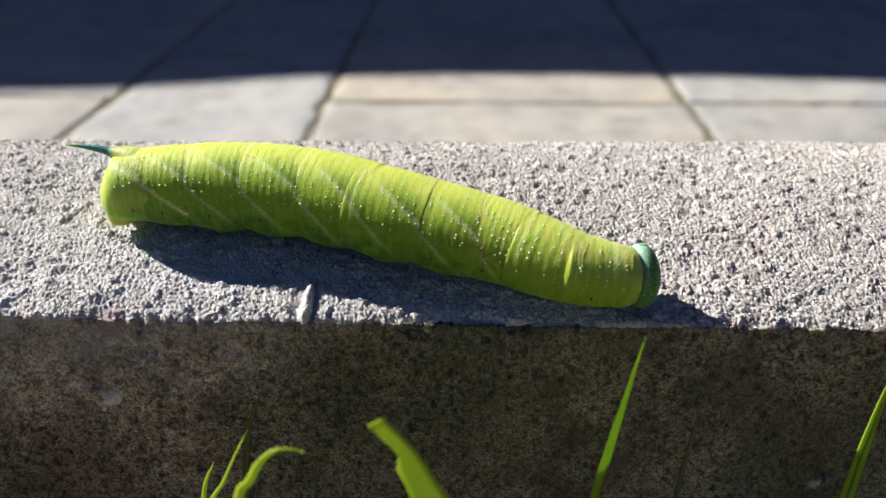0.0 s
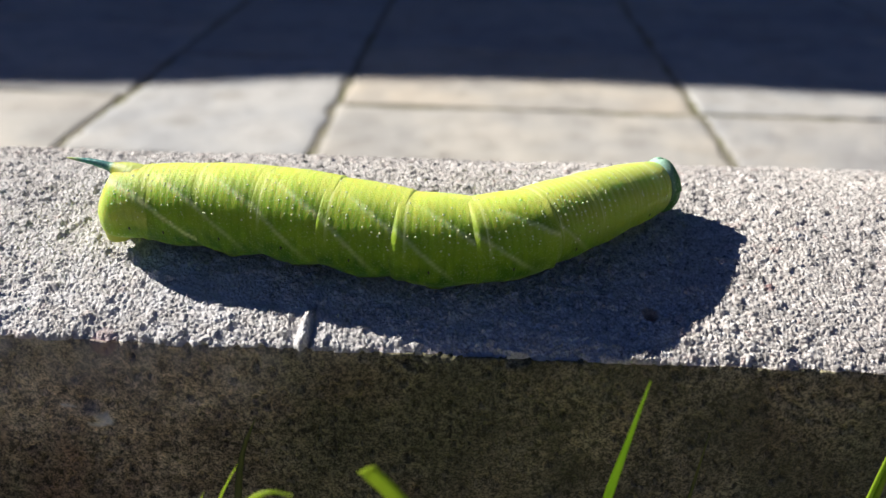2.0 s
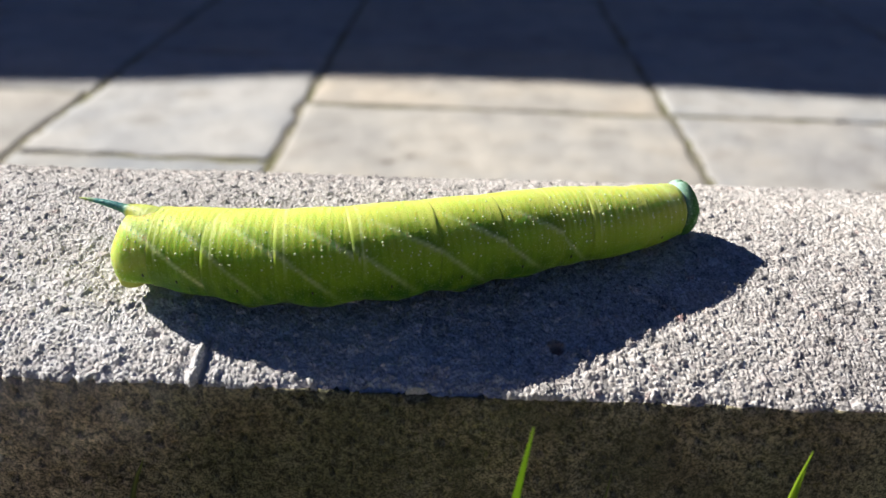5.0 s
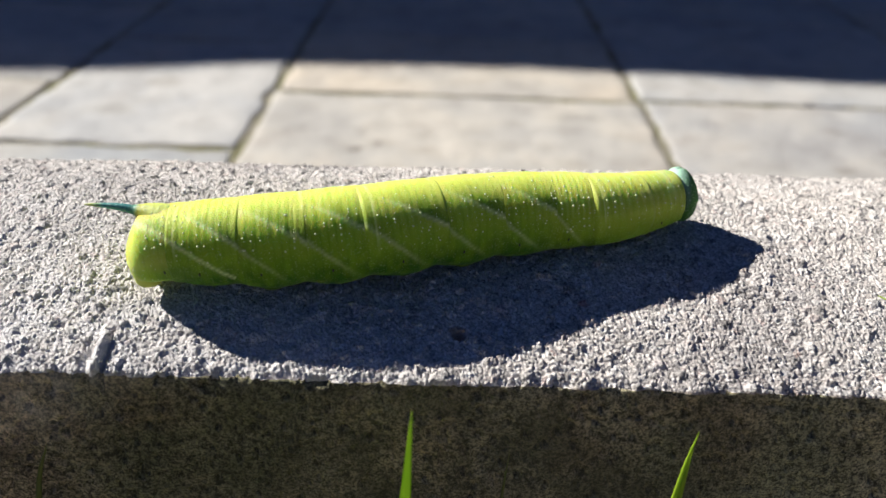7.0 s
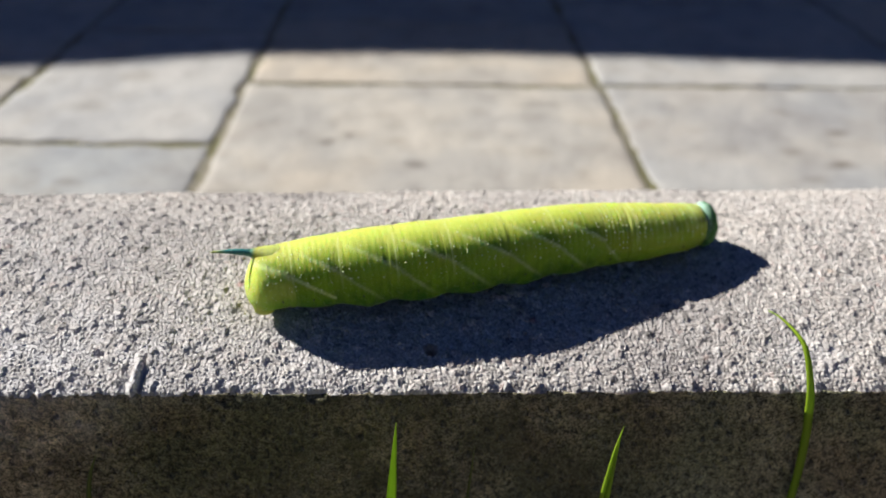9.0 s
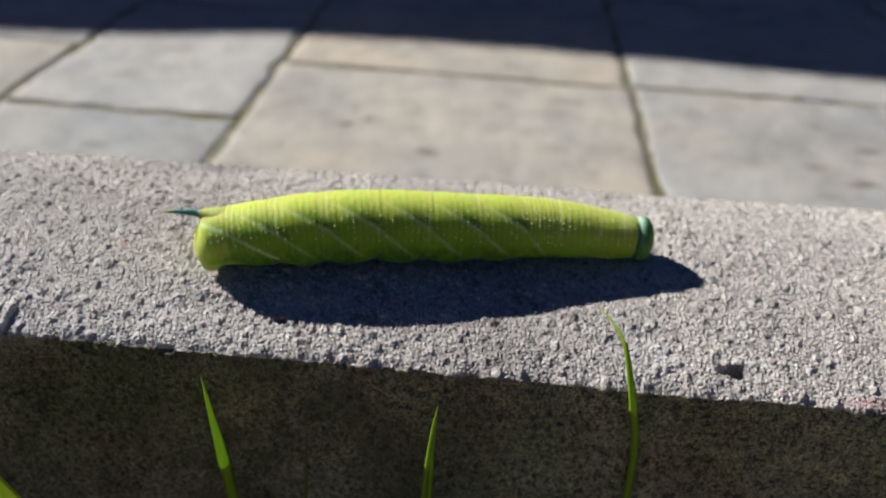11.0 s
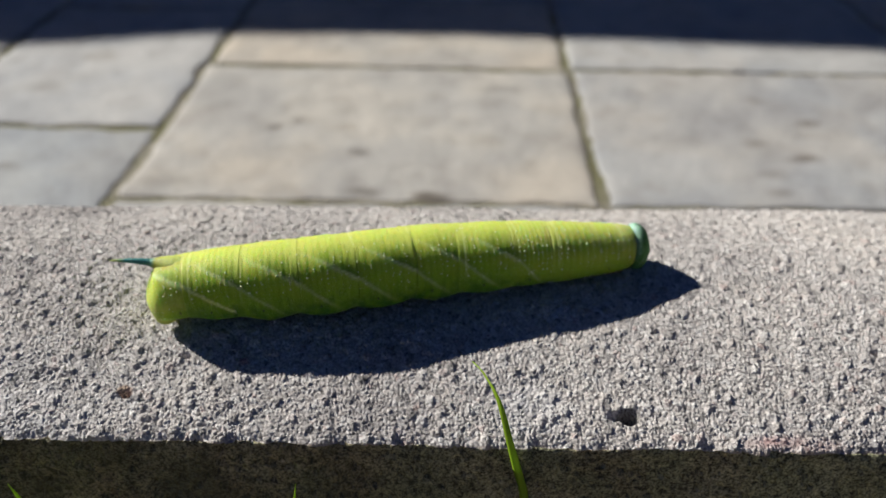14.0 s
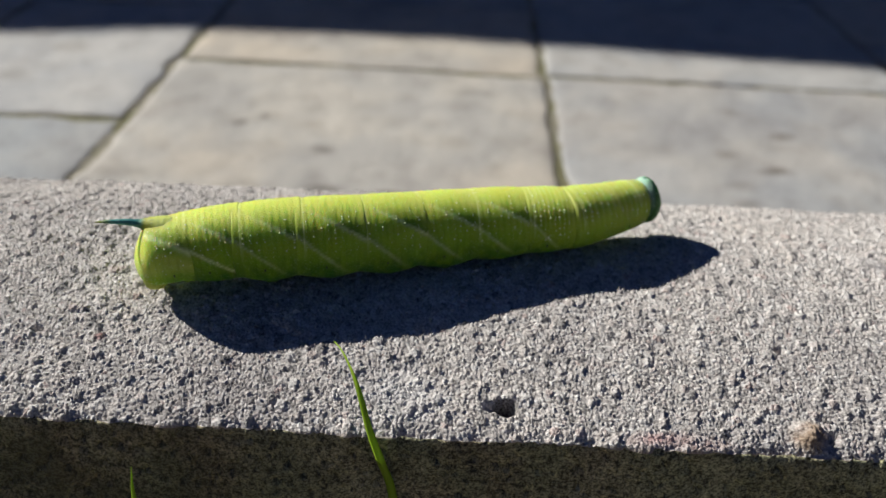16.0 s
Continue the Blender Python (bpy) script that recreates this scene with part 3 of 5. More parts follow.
# ---- grass ----


def blade(name, pts, width, mat, label, fold=0.25, tip=0.06, group="grass blades", taper=0.55, torn=0.0, facing=(0.2, 1, 0.1)):
    """A grass blade: a tapered, folded strip along a smooth line from root to tip."""
    pts = [Vector(p) for p in pts]
    line = []
    for k in range(len(pts) - 1):
        p0, p1, p2, p3 = pts[max(k - 1, 0)], pts[k], pts[k + 1], pts[min(k + 2, len(pts) - 1)]
        for s in range(6):
            u = s / 6
            line.append(0.5 * (2 * p1 + (p2 - p0) * u + (2 * p0 - 5 * p1 + 4 * p2 - p3) * u * u + (3 * p1 - p0 - 3 * p2 + p3) * u ** 3))
    line.append(pts[-1])
    bm = bmesh.new()
    rings = []
    for k, p in enumerate(line):
        f = k / (len(line) - 1)
        t = (line[min(k + 1, len(line) - 1)] - line[max(k - 1, 0)]).normalized()
        side = t.cross(Vector(facing)).normalized()
        nrm = side.cross(t)
        w = width * 0.5 * max(tip, min(1.0, ((1 - f) / taper) ** 0.85))
        cut = torn if f > 0.74 else 0.0  # one side ripped away towards the tip
        th, rib = 0.00009, 0.35  # a raised vein in each half
        rings.append([bm.verts.new(p + side * (min(a, 1 - cut) if torn else a) * w + nrm * ((abs(a) + rib * (abs(abs(a) - 0.5) < 0.1)) * w * fold + b * th)) for a, b in ((-1, 0), (-0.5, 1), (0, 1.4), (0.5, 1), (1, 0), (0.5, -1), (0, -1), (-0.5, -1))])
    for r, q in zip(rings, rings[1:]):
        for i in range(8):
            bm.faces.new((r[i], r[(i + 1) % 8], q[(i + 1) % 8], q[i]))
    bm.faces.new(rings[0])
    bm.faces.new(rings[-1][::-1])
    ob = smooth(part(name, bm, mat))
    return tagged(ob, label, "grass", group)


blade("grass_blade", [(0.0190, 0.080, LAWN_Z), (0.0199, 0.0785, -0.04), (0.0205, 0.0742, -0.02), (0.0208, 0.0714, -0.009), (0.0211, 0.0689, 0.0006)], 0.0018, LEAF,
      "tall bright green grass blade in front of the kerb", facing=(-0.45, 1, 0.1))
blade("grass_blade", [(0.0512, 0.075, LAWN_Z), (0.0518, 0.0765, -0.035), (0.0526, 0.0767, -0.016), (0.0534, 0.0767, -0.0081)], 0.0009, LEAF, "thin green grass blade beside the kerb")
blade("grass_blade", [(0.0528, 0.074, LAWN_Z), (0.0529, 0.0762, -0.035), (0.0530, 0.0765, -0.018), (0.0532, 0.0766, -0.0105)], 0.0009, LEAF, "thin green grass blade beside the kerb")
blade("grass_blade", [(0.008, 0.050, LAWN_Z), (0.003, 0.0535, -0.022), (-0.0018, 0.0543, -0.0055), (-0.0061, 0.0543, 0.0012)], 0.0050, LEAF_PALE,
      "broad pale green leaf with a torn tip", 0.15, 0.62, torn=0.8)
blade("grass_blade", [(-0.022, 0.052, LAWN_Z), (-0.0195, 0.0548, -0.015), (-0.0172, 0.055, -0.0058), (-0.0147, 0.055, -0.0024), (-0.0122, 0.055, -0.0025)], 0.0009, LEAF_PALE,
      "green grass blade bent over at its tip")
blade("grass_blade", [(-0.0300, 0.064, LAWN_Z), (-0.0271, 0.0655, -0.0269), (-0.0234, 0.0659, -0.0163), (-0.0203, 0.0660, -0.0096)], 0.00055, LEAF_PALE, "thin pale grass blade close to the kerb")
blade("grass_blade", [(-0.031, 0.068, LAWN_Z), (-0.0285, 0.07, -0.028), (-0.0259, 0.07, -0.0179)], 0.0008, LEAF_PALE, "short thin green grass blade")
blade("grass_blade", [(-0.028, 0.079, LAWN_Z), (-0.0255, 0.080, -0.028), (-0.0222, 0.080, -0.0155)], 0.0011, LEAF_DARK, "grass blade coloured dark for the kerb's shade")
blade("grass_blade", [(0.0305, 0.078, LAWN_Z), (0.0318, 0.080, -0.035), (0.0328, 0.080, -0.0148)], 0.0008, LEAF_DARK, "thin grass blade coloured dark for the kerb's shade")
blade("grass_blade", [(0.0868, 0.0812, LAWN_Z), (0.0862, 0.0826, -0.030), (0.0853, 0.0829, -0.0182), (0.0838, 0.0822, -0.0115), (0.0823, 0.0820, -0.0055), (0.0806, 0.0838, 0.0003), (0.0786, 0.0875, 0.0022), (0.0770, 0.0900, 0.0024)],
      0.0013, LEAF, "green grass blade curling over the kerb's edge with a dry tip", 0.3, 0.05)

# short turf over the lawn bed
verts, faces = [], []
rng = random.Random(11)
for k in range(2600):
    bx, by = rng.uniform(-0.5, 0.55), FRONT - 0.006 - abs(rng.gauss(0, 0.16))
    h = rng.uniform(0.008, 0.024)
    a, lean = rng.uniform(0, 6.28), rng.uniform(0.1, 0.6)
    w = rng.uniform(0.0005, 0.0011)
    dx, dy = math.cos(a), math.sin(a)
    i = len(verts)
    ly = min(by + dy * h * lean, FRONT - 0.004)
    verts += [(bx - dy * w, by + dx * w, LAWN_Z - 0.001), (bx + dy * w, by - dx * w, LAWN_Z - 0.001), (bx + dx * h * lean * 0.4 + dy * w * 0.8, (by + ly) / 2, LAWN_Z + h * 0.6),
              (bx + dx * h * lean * 0.4 - dy * w * 0.8, (by + ly) / 2, LAWN_Z + h * 0.6), (bx + dx * h * lean, ly, LAWN_Z + h)]
    faces += [(i, i + 1, i + 2, i + 3), (i + 3, i + 2, i + 4)]
me = bpy.data.meshes.new("turf")
me.from_pydata(verts, [], faces)
me.materials.append(LEAF_DARK)
tagged(new("turf", me), "short sparse lawn grass on dry soil", "grass", kind="stuff")

# ---- the caterpillar ----
BODY = 0.078  # resting length from tail to head
BOUNDS = [-0.01, 0.085, 0.176, 0.281, 0.387, 0.497, 0.605, 0.711, 0.79, 0.88, 0.965]
TAIL_AT = 0.0435  # where along the body the tail piece has its origin
SEGMENTS = ["tail", "abdomen_7", "abdomen_6", "abdomen_5", "abdomen_4", "abdomen_3", "abdomen_2", "abdomen_1", "thorax_3", "thorax_2"]
GIRTH = [0.0050, 0.00524, 0.00571, 0.00593, 0.00595, 0.00585, 0.00573, 0.00558, 0.0052, 0.0045, 0.0036]

caterpillar = tagged(new("caterpillar"), "plump bright green caterpillar with a teal tail horn on the kerb", "caterpillar")
pieces = {}


def attach(name, me, parent, label=""):
    ob = new(name, me)
    ob.parent = parent
    return tagged(ob, label)


def bead_mesh(name, spots, size, mat, parent, label):
    """Many tiny raised dots, joined."""
    bm = bmesh.new()
    for p, n, s in spots:
        q = n.to_track_quat("Z", "Y").to_matrix().to_4x4()
        m = Matrix.Translation(p) @ q @ Matrix.Diagonal((size * s, size * s, size * s * 0.4, 1))
        bmesh.ops.create_icosphere(bm, subdivisions=1, radius=1.0, matrix=m)
    ob = smooth(part(name, bm, mat, parent, label))
    ob["kind"] = "stuff"
    return ob


def make_segment(k):
    """One ring of the body: fine annulets, pinched ends that slide into its neighbours, and its markings."""
    s0, s1 = BOUNDS[k], BOUNDS[k + 1]
    tail = k == 0
    mid, length = TAIL_AT if tail else (s0 + s1) / 2, (s1 - s0) * BODY
    around, along = 96, 64
    th = np.linspace(0, 2 * math.pi, around, endpoint=False)  # 0 at the back's ridge
    if tail:
        x = -0.0042 + 0.0096 * np.linspace(0, 1, along) ** 1.7
        u = 0.5 + (x - (s1 - mid) * BODY) / (0.1 * BODY)
    else:
        u = np.linspace(-0.74, 0.74 if k < 9 else 0.53, along)
        x = u * length
    U, TH = np.meshgrid(u, th, indexing="ij")
    X = np.tile(x[:, None], (1, around))
    S = mid + X / BODY
    R = np.interp(S, np.linspace(0, 1, 11), GIRTH)
    over = np.clip(np.abs(U) - 0.6, 0, 1) * (U > 0 if tail else 1)
    R = R * (1 - 1.3 * over ** 1.1)
    rings = 8 if k < 8 else 6
    wave = U + 0.012 * value_noise(TH * 1.3 + 4, U * 2 + k + 9, 0.5, k + 3) + 0.02 * np.cos(TH)
    ann = np.abs(np.sin(math.pi * rings * (wave + 0.5))) ** 0.7
    back = np.clip(np.cos(TH), -1, 1)
    inside = np.clip((0.52 - np.abs(U)) * 12, 0, 1)
    R = R + 0.00005 * (ann - 0.6) * (0.7 + 0.6 * value_noise(U * 9 + k, TH, 0.8, k)) * (0.35 + 0.65 * np.clip(back + 0.5, 0, 1)) * inside
    R = R + 0.00007 * value_noise(U * 4 + 5 * k + 20, TH * 2 + 7, 0.5, k + 40) * inside
    lower = np.where(TH > math.pi, 2 * math.pi - TH, TH)
    R = R * (1 + (0.05 if tail else 0.14 if 2 <= k <= 5 else 0.085 if k < 7 else 0.02) * np.exp(-((lower - 2.45) / 0.45) ** 2) * (np.cos(math.pi * np.clip(U, -0.5, 0.5)) * 0.6 + 0.4))
    # the foot side is flatter, with a soft fold along each flank
    R = R * (1 - 0.07 * np.clip(-back, 0, 1) ** 2) + 0.0002 * np.exp(-((np.abs(np.abs(TH - math.pi) - 0.95)) / 0.16) ** 2) * (np.abs(U) < 0.6)
    R = R * (1 + 0.018 * (np.cos(math.pi * np.clip(U, -0.5, 0.5)) - 0.6) * (1 + 0.9 * np.clip(-back, 0, 1)))  # plump between the creases
    Y, Z = R * np.sin(TH), R * np.cos(TH)
    if tail:
        # blunt rear: the back drops behind the horn and the end bulges out low over the claspers
        g = np.clip((X + 0.0042) / 0.0024, 0, 1)
        h = np.clip((X + 0.0018) / 0.0045, 0, 1)
        top = np.where(g < 1, -0.0009 + 0.0053 * g ** 0.62, 0.0044 + (R - 0.0044) * h ** 0.6)
        low = -0.0009 - (0.93 * R - 0.0009) * np.sqrt(1 - (1 - g) ** 2)
        wide = R * np.sqrt(1 - (1 - np.clip((X + 0.0042) / 0.0036, 0, 1)) ** 2)
        rear = X < 0.0027
        Y = np.where(rear, wide * np.sin(TH), Y)
        Z = np.where(rear, (top + low) / 2 + (top - low) / 2 * np.cos(TH), Z)
    me = grid_mesh(SEGMENTS[k], np.stack([X, Y, Z], -1), along, around, wrap=True)
    # markings
    side = np.where(TH > math.pi, 2 * math.pi - TH, TH)  # angle from the back's ridge, both flanks alike
    ragged = 0.05 * value_noise(U * 6 + 3 * k, TH * 3, 0.35, k + 60)
    col = np.zeros((along, around, 4))
    line, shade = np.zeros_like(U), np.zeros_like(U)
    if 1 <= k <= 7:  # the slanting stripe runs over two rings: high on the one, low on the next
        if k >= 2:
            d = side - (1.19 + 1.25 * (U + 0.5)) + ragged
            fade = np.clip((0.35 - U) * 2.2, 0, 1)
            line = np.maximum(line, 0.5 * np.exp(-(d / 0.055) ** 2) * fade)
            shade = np.maximum(shade, 0.7 * np.exp(-np.clip(-d, 0, 3) / 0.22) * (d < 0.03) * fade)
        if k < 7:
            d = side - (0.59 + 0.857 * (U + 0.2)) + ragged
            fade = np.clip((U + 0.45) * 2.4, 0, 1)
            line = np.maximum(line, 0.8 * np.exp(-(d / 0.05) ** 2) * fade)
            shade = np.maximum(shade, 1.0 * np.exp(-np.clip(-d, 0, 3) / 0.25) * (d < 0.03) * np.clip((U + 0.25) * 1.6, 0, 1))
        if k == 1:
            d = side - (1.15 + 0.95 * (U + 0.5)) + ragged
            line = np.maximum(line, 0.9 * np.exp(-(d / 0.05) ** 2))
            shade = np.maximum(shade, 0.5 * np.exp(-np.clip(-d, 0, 3) / 0.18) * (d < 0.03))
    elif tail:
        d = side - (0.42 + 0.73 * np.clip((X + 0.0020) / 0.0052, 0, 1.4) ** 0.8) + ragged
        on = np.clip((X + 0.0026) / 0.0006, 0, 1)
        line = 0.9 * np.exp(-(d / 0.1) ** 2) * on
        shade = 0.55 * np.exp(-np.clip(-d, 0, 3) / 0.3) * (d < 0.0) * on
        col[..., 3] = np.clip(1.0 * np.clip((side - 1.9) / 0.5, 0, 1) * np.clip((-0.0012 - X) / 0.001, 0, 1)
                              + 0.7 * np.exp(-(side / 0.5) ** 2) * np.exp(-((X + 0.0010) / 0.0016) ** 2), 0, 1)
    seam = np.exp(-((U + 0.475 + 0.006 * np.sin(5 * TH)) / 0.014) ** 2)
    col[..., 0] = np.clip(line + 0.85 * seam * np.clip((1.75 - side) * 2, 0, 1) * (0.7 + 0.6 * value_noise(TH * 4, U * 0 + k, 0.5, k + 70)), 0, 1)
    if k >= 7:
        streak = np.clip((ann - 0.8) * 5, 0, 1) * np.clip((1.5 - side) * 1.6, 0, 1) * (0.5 + value_noise(TH * 5, U * 0 + k, 0.6, k + 75))
        col[..., 0] = np.clip(np.maximum(col[..., 0], 0.4 * streak + (0.6 * np.clip((U - 0.05) * 4, 0, 1) * np.clip((0.38 - U) * 8, 0, 1) * np.clip((1.35 - side) * 2, 0, 1) if k == 9 else 0)), 0, 1)
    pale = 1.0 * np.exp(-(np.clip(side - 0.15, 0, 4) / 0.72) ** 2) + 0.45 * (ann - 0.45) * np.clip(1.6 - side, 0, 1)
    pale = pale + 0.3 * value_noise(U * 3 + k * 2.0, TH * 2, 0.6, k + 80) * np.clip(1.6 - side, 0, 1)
    front = np.clip((S - 0.66) / 0.22, 0, 1)  # fore body painted paler and yellower below, for light shining through it
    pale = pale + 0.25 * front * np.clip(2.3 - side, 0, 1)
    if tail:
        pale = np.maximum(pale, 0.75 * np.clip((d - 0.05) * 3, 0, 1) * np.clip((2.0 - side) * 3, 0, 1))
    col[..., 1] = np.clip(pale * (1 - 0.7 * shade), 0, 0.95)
    # greener underside with its shade painted in; the grooves are darkened too
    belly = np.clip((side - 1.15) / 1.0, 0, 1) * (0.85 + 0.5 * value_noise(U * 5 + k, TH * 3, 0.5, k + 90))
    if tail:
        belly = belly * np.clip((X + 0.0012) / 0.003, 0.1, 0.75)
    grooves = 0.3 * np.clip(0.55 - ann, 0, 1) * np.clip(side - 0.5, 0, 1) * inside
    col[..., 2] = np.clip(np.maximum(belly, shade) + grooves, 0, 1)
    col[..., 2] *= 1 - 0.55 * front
    col[..., 3] = np.clip(col[..., 3] + 0.35 * front * np.clip(side - 0.6, 0, 1) * np.clip(2.2 - side, 0, 1), 0, 1)
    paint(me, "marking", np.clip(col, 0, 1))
    firm = np.clip((np.abs(U) - 0.33) / 0.13, 0, 1) * (U > 0 if tail else 1)
    paint(me, "firm", np.stack([firm] * 3 + [np.ones_like(firm)], -1))
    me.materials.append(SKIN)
    ob = attach("tail_segment" if tail else "thorax_segment" if k > 7 else "body_segment", me, caterpillar, "rounded bright green body ring with white dots" if not tail else "yellow-green tail end with a pale slanting stripe")
    pieces[SEGMENTS[k]] = ob
    # white dots in rows round the ring, standing on the annulets
    co = np.stack([X, Y, Z], -1)
    r2 = random.Random(50 + k)
    spots = []
    for ring in range(rings):
        uu = -0.5 + (ring + 0.5) / rings
        if tail and uu < 0.0:
            continue
        for a in np.arange(0.08, 1.62 if k < 7 else 1.75, 0.105):
            for sgn in (-1, 1):
                if r2.random() < (0.85 if a < 0.5 else 0.62 if a < 0.75 else 0.4) or (a > 1.3 and r2.random() < 0.45):
                    continue
                i = int(np.argmin(np.abs(u - uu - r2.uniform(-0.12, 0.12) / rings)))
                j = int(round((sgn * (a + r2.uniform(-0.06, 0.06))) / (2 * math.pi) * around)) % around
                spots.append((Vector(co[i, j]), Vector((0, co[i, j][1], co[i, j][2])).normalized(), r2.choice((0.45, 0.6, 0.8, 1.0, 1.25))))
    for q in range(90):  # a beaded edge along the stripe and the seam
        i, j = r2.randrange(4, along - 8), r2.randrange(around)
        if (line[i, j] > 0.35 or seam[i, j] > 0.5) and side[i, j] < 1.7:
            spots.append((Vector(co[i, j]), Vector((0, co[i, j][1], co[i, j][2])).normalized(), r2.choice((0.7, 0.9, 1.2))))
    if tail:  # fine bristly grains over the blunt end
        for q in range(340):
            i, j = r2.randrange(3, along * 2 // 3), r2.randrange(around)
            if side[i, j] < 2.5:
                p = Vector(co[i, j])
                spots.append((p, (p - Vector((0.0005, 0, 0.0))).normalized(), r2.choice((0.4, 0.55, 0.75))))
    bead_mesh("granulation", spots, 0.00013 if k < 7 else 0.00015, DOT, ob, "tiny raised white dots")
    # breathing holes on both flanks
    if k != 8:
        for sgn in (-1, 1):
            bm = bmesh.new()
            i = int(np.argmin(np.abs(x - 0.0014))) if tail else int(np.argmin(np.abs(u + 0.1)))
            p = Vector(co[i, int(sgn * 1.98 / (2 * math.pi) * around) % around])
            nn = Vector((0, p.y, p.z)).normalized()
            m = Matrix.Translation(p) @ nn.to_track_quat("Z", "X").to_matrix().to_4x4() @ Matrix.Diagonal((0.0003, 0.00013, 0.0001, 1))
            bmesh.ops.create_uvsphere(bm, u_segments=10, v_segments=6, radius=1.0, matrix=m)
            smooth(part("spiracle", bm, SPIRACLE, ob, "small dark breathing hole"))
    return ob


def stump(name, parent, mat, x, y, z, r0, r1, h, label, hook=0.0):
    """A soft stubby leg, tapered and rounded, from the belly down."""
    bm = bmesh.new()
    n, rows = 14, 9
    rings = []
    for i in range(rows):
        f = i / (rows - 1)
        r = (r0 + (r1 - r0) * f) * (math.sqrt(max(0.0, 1 - ((f - 0.75) / 0.25) ** 2)) if f > 0.75 else 1.0) + 1e-5
        rings.append([bm.verts.new((x + hook * f * f + r * math.cos(2 * math.pi * j / n), y + r * math.sin(2 * math.pi * j / n), z - h * f)) for j in range(n)])
    for a, b in zip(rings, rings[1:]):
        for j in range(n):
            bm.faces.new((a[j], b[j], b[(j + 1) % n], a[(j + 1) % n]))
    bm.faces.new(rings[-1])
    return smooth(part(name, bm, mat, parent, label))


for k in range(10):
    make_segment(k)
for name in ("abdomen_6", "abdomen_5", "abdomen_4", "abdomen_3"):
    for sgn in (-1, 1):
        stump("proleg", pieces[name], PROLEG, 0.0, sgn * 0.0023, -0.0040, 0.0019, 0.0015, 0.0017, "stubby green proleg")
for sgn in (-1, 1):
    stump("clasper", pieces["tail"], CLASPER, -0.0016, sgn * 0.0017, -0.0026, 0.0020, 0.0015, 0.0023, "yellow-green rear clasper")
for name, r in (("abdomen_1", 0.0050), ("thorax_3", 0.0046), ("thorax_2", 0.0040)):
    for sgn in (-1, 1):
        stump("leg", pieces[name], CLAW, 0.0004, sgn * 0.0012, -r + 0.0006, 0.0005, 0.0002, 0.0010, "small pointed brown leg", 0.0006)

# the horn on the tail
rows, cols = 40, 16
verts, col = [], []
for i in range(rows):
    f = i / (rows - 1)
    cx = 0.0022 - 0.0105 * f
    cz = 0.0016 + 0.0042 * (1 - math.exp(-f / 0.36)) / 0.94
    r = 0.0022 * max(0.0, 1 - f / 0.46) ** 1.1 + 0.00080 * (1 - f) ** 0.75 + 0.00005 + 0.00002 * math.sin(i * 2.1)
    for j in range(cols):
        a = 2 * math.pi * j / cols
        verts.append((cx + 0.3 * r * math.cos(a), r * math.sin(a), cz + r * math.cos(a)))
        col.append((f, 0, 0, 0))
me = grid_mesh("horn", verts, rows, cols, wrap=True)
paint(me, "marking", col)
me.materials.append(HORN)
attach("horn", me, pieces["tail"], "slender rough teal horn with a yellow tip")

# the head: a flattened upright oval capsule, pale blue-green over the crown and down its rear rim
bm = bmesh.new()
bmesh.ops.create_uvsphere(bm, u_segments=56, v_segments=40, radius=1.0)
bm.verts.ensure_lookup_table()
tint = []
for v in bm.verts:
    x, y, z = v.co
    taper = 1.0 - 0.2 * z * (z > 0) - 0.05 * (z < 0)
    groove = 0.06 * math.exp(-(y / 0.07) ** 2) * (z > -0.3) * (x > -0.2)
    crown = max(0.0, min(1.0, (z - 0.62 - 0.8 * x + 0.1 * abs(y)) * 1.8)) * (1 - 0.5 * math.exp(-(y / 0.12) ** 2) * (x > 0.2))
    rim = math.exp(-((x + 0.42 - 0.25 * z) / 0.16) ** 2) * min(1.0, max(0.0, z + 0.6))
    tint.append((max(0.85 * crown, 0.4 * rim), 0.0, 0.0, 1.0))
    v.co = (-0.0002 + 0.0022 * x * (1 - groove) - 0.0003 * z, 0.0036 * y * taper, 0.0042 * z * (1 - groove))
head = smooth(part("head", bm, HEAD, caterpillar, "dark green flattened head with a pale blue-green crown"))
paint(head.data, "marking", tint)
pieces["head"] = head
# a granular collar behind the head
rows, cols = 10, 48
verts = []
for i in range(rows):
    f = i / (rows - 1)
    r = 0.00400 * (0.93 + 0.07 * math.sin(math.pi * (0.25 + 0.75 * f)))
    verts += [(-0.0042 + 0.0025 * f, 0.92 * r * math.sin(2 * math.pi * j / cols), r * math.cos(2 * math.pi * j / cols)) for j in range(cols)]
me = grid_mesh("collar", verts, rows, cols, wrap=True)
paint(me, "marking", [(0.35 * max(0.0, math.cos(2 * math.pi * j / cols)), 0.4, 0.6 * max(0.0, -math.cos(2 * math.pi * j / cols)), 0.0) for i in range(rows) for j in range(cols)])
me.materials.append(SKIN)
attach("collar", me, head, "pale granular green collar")
for sgn in (-1, 1):
    stump("mandible", head, CLAW, 0.0010, sgn * 0.0007, -0.0030, 0.0005, 0.0002, 0.0010, "small brown mouthpart", 0.0002)


